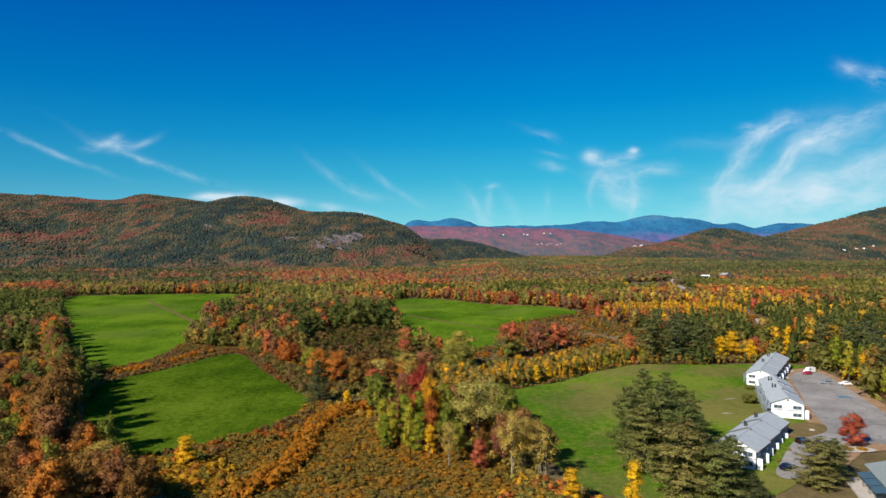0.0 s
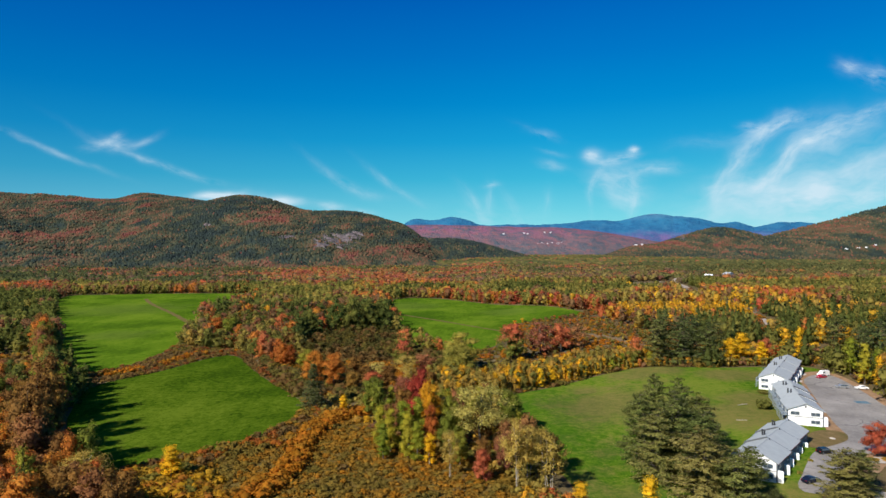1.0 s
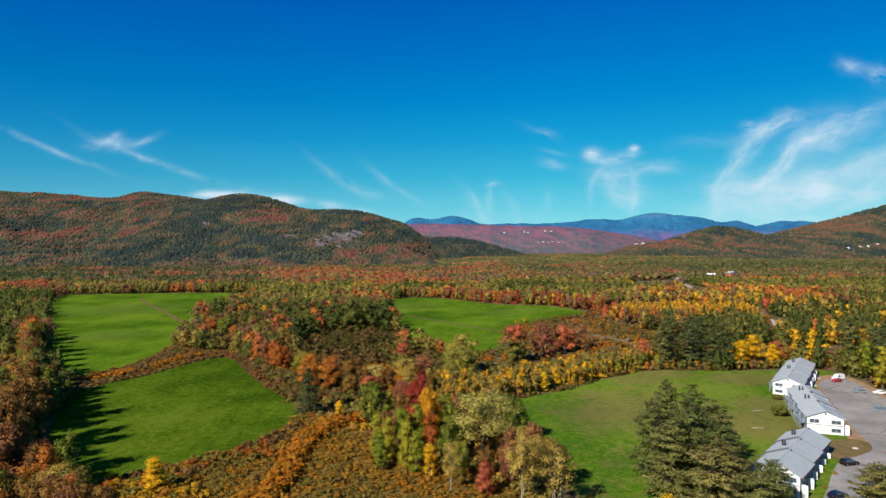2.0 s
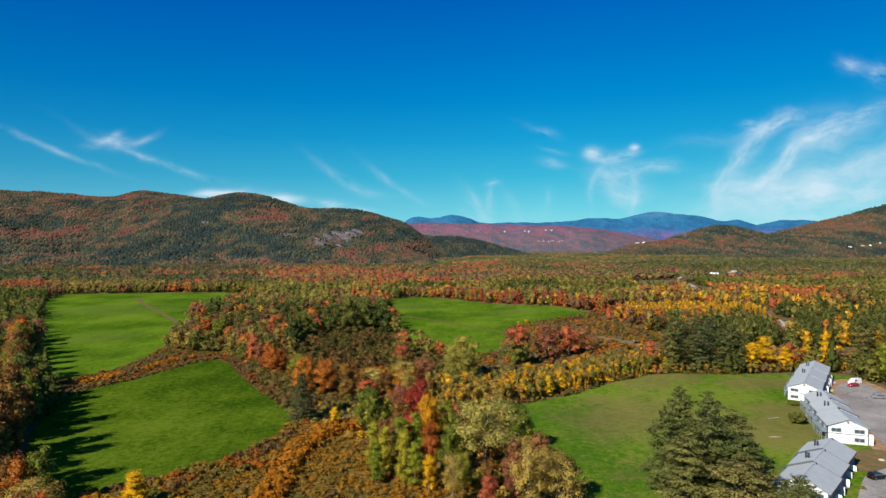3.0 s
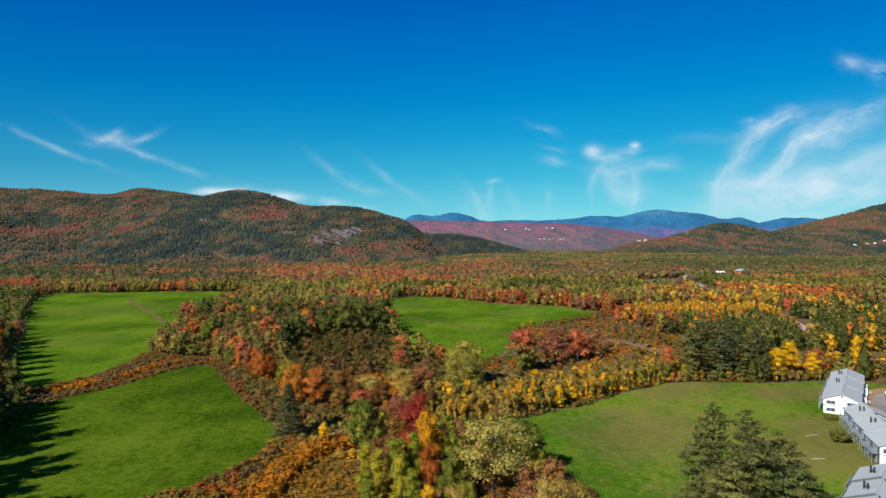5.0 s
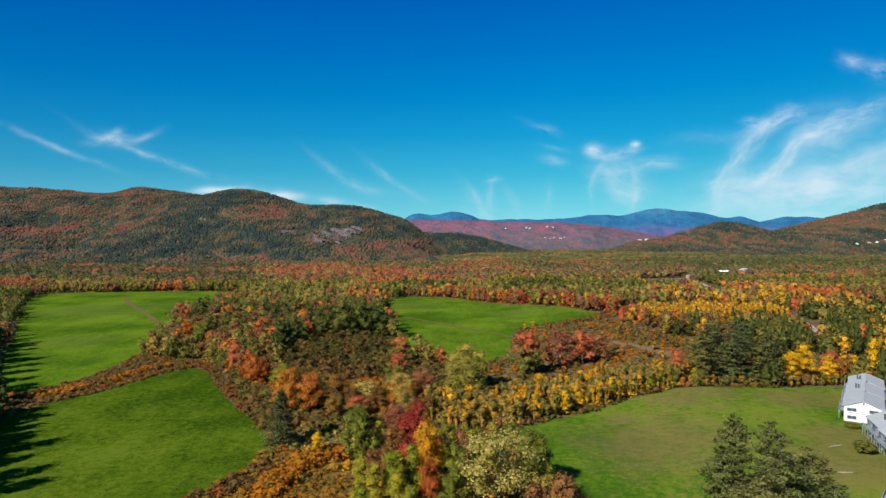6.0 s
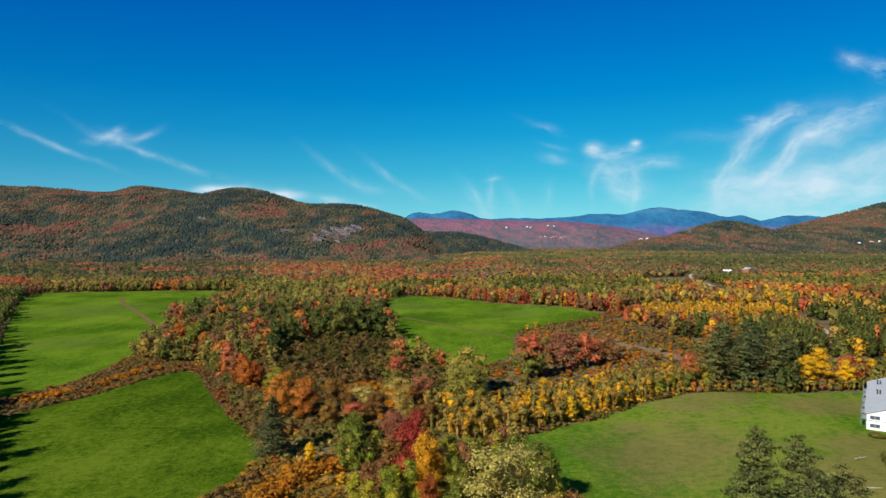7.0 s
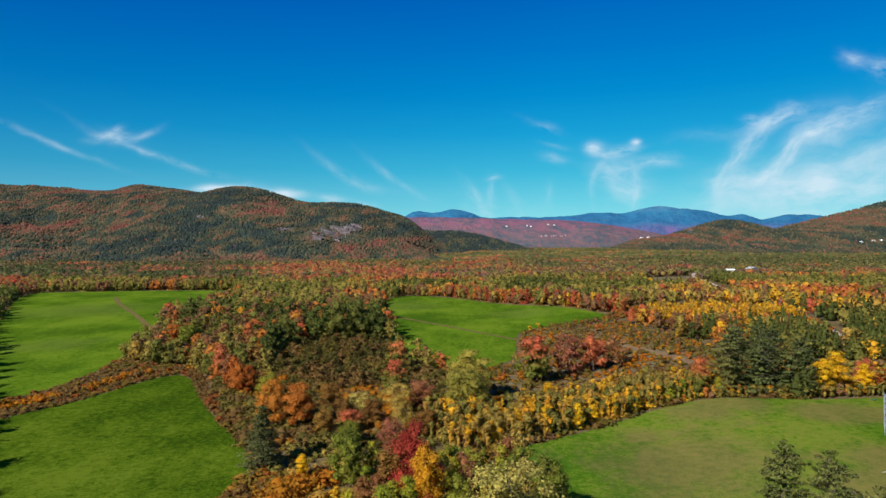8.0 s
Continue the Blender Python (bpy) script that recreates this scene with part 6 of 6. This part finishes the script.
def car(name, x, y, turn, paint, profile, glass, length, width, high, label):
    """profile and glass: side outlines as shares of length and height, front at 1."""
    root = new(name)
    root.matrix_basis = pose(x, y, float(ground_height(x, y)) + 0.26, 0, 0, turn)

    def side(shape, half, tuck):
        bm = bmesh.new()
        ra = [bm.verts.new((px * length - length / 2, -half + tuck * max(0, pz - 0.55) * 2, pz * high)) for px, pz in shape]
        rb = [bm.verts.new((px * length - length / 2, half - tuck * max(0, pz - 0.55) * 2, pz * high)) for px, pz in shape]
        bm.faces.new(ra)
        bm.faces.new(rb[::-1])
        for i in range(len(shape)):
            j = (i + 1) % len(shape)
            bm.faces.new((ra[i], rb[i], rb[j], ra[j]))
        bmesh.ops.recalc_face_normals(bm, faces=bm.faces[:])
        bmesh.ops.bevel(bm, geom=bm.edges[:], offset=0.05, segments=2, affect="EDGES", profile=0.6)
        return bm

    part("body", side(profile, width / 2, 0.14), paint, root)
    part("windows", side(glass, width / 2 + 0.012, 0.14), M_GLASS, root, "dark window glass")
    for px in (0.18, 0.80):
        for sgn in (-1, 1):
            bm = bmesh.new()
            bmesh.ops.create_cone(bm, cap_ends=True, segments=16, radius1=0.33, radius2=0.33, depth=0.22, matrix=Matrix.Translation((px * length - length / 2, sgn * (width / 2 - 0.10), 0.33)) @ Matrix.Rotation(math.pi / 2, 4, "X"))
            bmesh.ops.bevel(bm, geom=[e for e in bm.edges if len(e.link_faces) == 2 and e.calc_face_angle() > 1], offset=0.04, segments=2, affect="EDGES")
            wheel = part("wheel", bm, M_RUBBER, root, "black tyre")
            bm = bmesh.new()
            bmesh.ops.create_cone(bm, cap_ends=True, segments=12, radius1=0.20, radius2=0.20, depth=0.24, matrix=Matrix.Translation((px * length - length / 2, sgn * (width / 2 - 0.10), 0.33)) @ Matrix.Rotation(math.pi / 2, 4, "X"))
            part("rim", bm, M_RIM, wheel, "grey alloy rim")
    for sgn in (-1, 1):
        c = sgn * (width / 2 - 0.28)
        part("headlight", box(length / 2 - 0.10, length / 2 + 0.015, c - 0.17, c + 0.17, high * 0.40, high * 0.40 + 0.14, 0.02), M_HEAD, root, "clear headlight")
        part("tail_light", box(-length / 2 - 0.015, -length / 2 + 0.08, c - 0.14, c + 0.14, high * 0.45, high * 0.45 + 0.16, 0.02), M_TAIL, root, "red tail light")
    return tagged(root, label, "car" if name != "van" else "van", group="parked vehicles")


SEDAN = [(0.0, 0.18), (0.98, 0.16), (1.0, 0.38), (0.97, 0.52), (0.72, 0.62), (0.56, 0.98), (0.28, 1.0), (0.12, 0.68), (0.01, 0.62)]
SEDAN_GLASS = [(0.17, 0.66), (0.68, 0.65), (0.555, 0.935), (0.285, 0.955)]
HATCH = [(0.0, 0.18), (0.98, 0.16), (1.0, 0.38), (0.97, 0.54), (0.76, 0.62), (0.60, 0.98), (0.12, 1.0), (0.02, 0.66)]
HATCH_GLASS = [(0.08, 0.64), (0.73, 0.64), (0.595, 0.94), (0.13, 0.955)]
VAN = [(0.0, 0.14), (0.98, 0.13), (1.0, 0.34), (0.98, 0.48), (0.84, 0.56), (0.72, 0.96), (0.66, 1.0), (0.02, 1.0)]
VAN_GLASS = [(0.52, 0.60), (0.80, 0.58), (0.70, 0.90), (0.52, 0.90)]
M_NAVY = plain("dark_blue_car_paint", (0.012, 0.018, 0.035), 0.2, 0.1, 1.0, 0.3, 0.6, 0.0)
M_BLACK = plain("black_car_paint", (0.012, 0.012, 0.013), 0.2, 0.1, 1.0, 0.2, 0.6, 0.0)
M_SILVER = plain("silver_car_paint", (0.42, 0.44, 0.45), 0.3, 0.1, 1.0, 0.6, 0.6, 0.0)
M_WHITE = plain("white_car_paint", (0.78, 0.78, 0.78), 0.3, 0.05, 1.0, 0.0, 0.6, 0.0)
M_RED = plain("red_car_paint", (0.35, 0.015, 0.03), 0.25, 0.1, 1.0, 0.1, 0.6, 0.0)
car("sedan", 89.0, 153.9, 18, M_NAVY, SEDAN, SEDAN_GLASS, 4.6, 1.8, 1.42, "dark blue sedan parked beside the townhouse")
car("hatchback", 103.4, 171.4, 12, M_BLACK, HATCH, HATCH_GLASS, 4.4, 1.8, 1.55, "black hatchback parked at the townhouse steps")
car("van", 163.6, 267.6, 200, M_WHITE, VAN, VAN_GLASS, 5.4, 2.0, 2.3, "white van parked at the end of the lot")
car("hatchback", 160.2, 263.6, 195, M_RED, HATCH, HATCH_GLASS, 4.2, 1.75, 1.45, "red hatchback parked in front of the van")
car("hatchback", 157.0, 245.6, 170, M_SILVER, HATCH, HATCH_GLASS, 4.5, 1.8, 1.5, "silver hatchback parked at the lot's edge")
car("sedan", 163.6, 244.0, 170, M_WHITE, SEDAN, SEDAN_GLASS, 4.5, 1.8, 1.4, "white sedan parked on the dirt verge")


# ---------------------------------------------------------------- small things round the lot and lawn
def on_ground(ob, x, y, turn=0.0, up=0.0):
    ob.matrix_basis = pose(x, y, float(ground_height(x, y)) + up, 0, 0, turn)
    return ob


def shrub(x, y, high, wide, hue, label, clipped=False):
    root = on_ground(new("shrub"), x, y)
    r = np.random.default_rng(int(x * 10))
    L = [(0, 0, 0.45, 0.5, 0.5)] if clipped else crown_lobes("bush", r)
    pos, d = lobed_points(1500, L, r, (0.9, 1.03) if clipped else (0.7, 1.1), -0.2)
    if clipped:
        pos = np.sign(pos - (0, 0, 0.45)) * np.abs(pos - (0, 0, 0.45)) ** 0.7 * 0.62 + (0, 0, 0.5)
    V, F, S, Q = crown_of(lumps(L, r, 1, 0.8), cards(pos, d + r.normal(size=d.shape) * 0.4, 0.034, r))
    me = mesh_from("crown_shrub", V * (wide, wide, high), F, M_WOODS, S)
    me.attributes.new("tint", "FLOAT", "POINT").data.foreach_set("value", np.full(len(V), hue, np.float32))
    ob = new("crown", me)
    ob.parent = root
    st = new("stem", mesh_from("stem_shrub", *tube((0, 0, -0.1), (0, 0, high * 0.5), 0.06, 0.03), M_BARK))
    st.parent = root
    tagged(root, label, "shrub")


shrub(121.5, 237.0, 1.6, 5.0, 0.22, "clipped dark green hedge beside the townhouse", True)
shrub(110.5, 216.0, 4.2, 6.0, 0.16, "brown-green bush behind the townhouses")
shrub(112.5, 166.0, 1.2, 3.4, 0.42, "yellow-green low shrub on the lot's island")
shrub(116.2, 165.8, 1.1, 3.6, 0.5, "yellow-green low shrub on the lot's island")
shrub(89.4, 159.2, 1.0, 1.6, 0.3, "small green shrub at the entrance")
shrub(96.4, 166.2, 1.0, 1.5, 0.34, "small green shrub at the entrance")

kerb = drape("kerb", [(109.5, 165.2), (112, 168.2), (119, 168), (120.2, 164.6), (116, 163.4), (111, 163.6)], M_CONCRETE, 0.36, "pale concrete edge of the planted island", "kerb", 0.05, 3.0, 2)


def branch(x, y, turn, length, label):
    root = on_ground(new("log"), x, y, turn, 0.26)
    V, F = weld([tube((0, 0, 0), (length, 0, 0.05), 0.16, 0.10, 7), tube((length * 0.45, 0, 0.02), (length * 0.62, 0.8, 0.25), 0.07, 0.03, 5)])
    ob = new("trunk", mesh_from("log_wood", V, F, M_BIRCHBARK))
    ob.parent = root
    tagged(root, label, "log")


branch(103.8, 220.2, 18, 4.2, "pale fallen log lying on the lawn")
branch(95.0, 203.4, -6, 3.6, "pale fallen branch lying on the lawn")


def bench(x, y, turn):
    root = on_ground(new("bench"), x, y, turn, 0.15)
    for k in range(3):
        part("slat", box(-1.1, 1.1, -0.25 + 0.18 * k, -0.10 + 0.18 * k, 0.42, 0.47), M_AWNING, root)
    for px in (-0.9, 0.9):
        part("leg", box(px - 0.05, px + 0.05, -0.25, 0.25, 0.0, 0.42), M_TRIM, root)
    tagged(root, "small blue bench on the lawn", "bench")


bench(147, 284.0, 10)
M_PAINT = soil_material("blue_parking_paint", [(0.3, (0.06, 0.12, 0.17)), (0.5, (0.09, 0.155, 0.20)), (0.7, (0.14, 0.19, 0.22))], 0.6, 0.1)
drape("parking_bay", [(147.4, 222.4), (151.8, 221.8), (152.4, 225.4), (148.0, 226.2)], M_PAINT, 0.30, "faded blue painted parking bay on the asphalt", "marking", 0.1, 3.0, 0)


def boulder(x, y, r0):
    root = on_ground(new("boulder"), x, y, 0, 0.1)
    v, f = ROUND[2]
    q = np.array([1 + 0.25 * noise.noise((a * 1.7 + x, b * 1.7, c * 1.7)) for a, b, c in v])[:, None]
    ob = new("stone", mesh_from("stone_boulder", v * q * (r0, r0 * 0.8, r0 * 0.55), f, M_CONCRETE, True))
    ob.parent = root
    tagged(root, "pale boulder on the worn lawn", "boulder")


boulder(113.3, 183.6, 0.9)


# ---------------------------------------------------------------- far houses
def far_house(x, y, z, turn, wide, deep, high, rise, wall_mat, roof_mat, label):
    root = new("house")
    root.matrix_basis = pose(x, y, z, 0, 0, turn)
    part("wall", gable_prism(-wide / 2, wide / 2, 0, deep, -3.0, high, rise), wall_mat, root)
    part("roof", gable_roof(-wide / 2, wide / 2, -0.4, deep + 0.4, high, rise), roof_mat, root)
    for k in (-0.25, 0.25):
        part("window", box(wide * k - 0.8, wide * k + 0.8, -0.06, -0.003, high * 0.45, high * 0.75), M_GLASS, root, "dark window")
    tagged(root, label, "house", group="far houses")


far_house(436, 985, 9.0, 60, 9, 13, 5.0, 1.5, M_SIDING, M_SIDING, "long white house among the valley woods")
far_house(474, 1000, 9.0, 20, 15, 12, 6.0, 3.0, M_SHADE_SIDING, M_ROOF, "grey house with pale roof among the woods")


def on_hill(hill, u, e):
    """The place on a hillside at a bearing and a slope of sight."""
    ys = np.linspace(hill.yf, hill.yc, 300)
    z = hill.height(np.full(300, u), ys)
    k = int(np.argmin(np.abs((z - 61.4) / ys - e)))
    return u * ys[k], float(ys[k]), float(z[k])


for u, e, wd in ((0.318, 0.0045, 22), (0.329, 0.0058, 16)):
    far_house(*on_hill(KNOLL, u, e), 10, wd * 0.8, 10, 6, 2, M_SIDING, M_SIDING, "white house standing out on the far hill")
for u, e, wd in ((0.668, -0.006, 8), (0.688, -0.004, 9), (0.702, -0.003, 12), (0.716, 0.001, 9)):
    far_house(*on_hill(RIGHT, u, e), 20, wd, 8, 3.5, 1.5, M_SIDING, M_SIDING, "white house on the far wooded slope")
for k in range(9):
    far_house(*on_hill(VIOLET, 0.155 + 0.005 * k + 0.0016 * math.sin(k * 2.3), 0.0045 + 0.0009 * math.sin(k * 1.7)), 5, 4 + k % 2, 5, 2.6, 1.2, M_SIDING, M_ROOF, "tiny white house on the hazy hill")
for u, e in ((0.098, 0.020), (0.132, 0.021), (0.138, 0.020), (0.166, 0.0225), (0.176, 0.022)):
    far_house(*on_hill(VIOLET, u, e), 5, 9, 8, 4, 2, M_SIDING, M_ROOF, "tiny white house on the hazy hill")


def utility_pole(x, y, turn):
    root = on_ground(new("utility_pole"), x, y, turn, 0.0)
    bm = bmesh.new()
    bmesh.ops.create_cone(bm, cap_ends=True, segments=10, radius1=0.20, radius2=0.13, depth=11.5, matrix=Matrix.Translation((0, 0, 5.25)))
    part("pole", bm, M_BARK, root, "weathered grey wooden pole")
    for z in (10.2, 9.2):
        arm = part("crossarm", box(-1.3, 1.3, -0.07, 0.07, z - 0.07, z + 0.07, 0.02), M_BARK, root, "wooden crossarm")
        for q in (-1.15, -0.45, 0.45, 1.15):
            part("insulator", stack_pipe(q, 0, z + 0.06, z + 0.28, 0.05), M_CONCRETE, arm, "pale ceramic insulator")
    part("transformer", stack_pipe(0.34, 0, 7.4, 8.5, 0.24), M_OLDROOF, root, "grey metal transformer can")
    tagged(root, "weathered wooden utility pole beside the pale road", "utility pole", group="poles along the road")


for px, py in ((236, 452), (261, 536), (282, 622)):
    utility_pole(px - 6.0, py, 12)

# tall trees along the edge of the hay fields
EDGE = smooth_line([(-96, 160), (-112, 176), (-134, 216), (-158, 258), (-184, 288), (-222, 345), (-258, 402)], 2, closed=False)
acc = 0.0
for a, b in zip(EDGE[:-1], EDGE[1:]):
    acc += float(np.linalg.norm(b - a))
    if acc > 4.4:
        acc = float(rng.uniform(-2.4, 2.4))
        kind = MIX_LEFT[int(rng.integers(0, len(MIX_LEFT)))]
        plant(kind, float(b[0]) - 3 + float(rng.uniform(-3.5, 2.0)), float(b[1]) - 1, float(rng.uniform(14, 23)) + (3.0 if b[1] < 235 else 0.0), float(rng.uniform(10, 14)) if SPECIES[kind][0] == "round" else None)
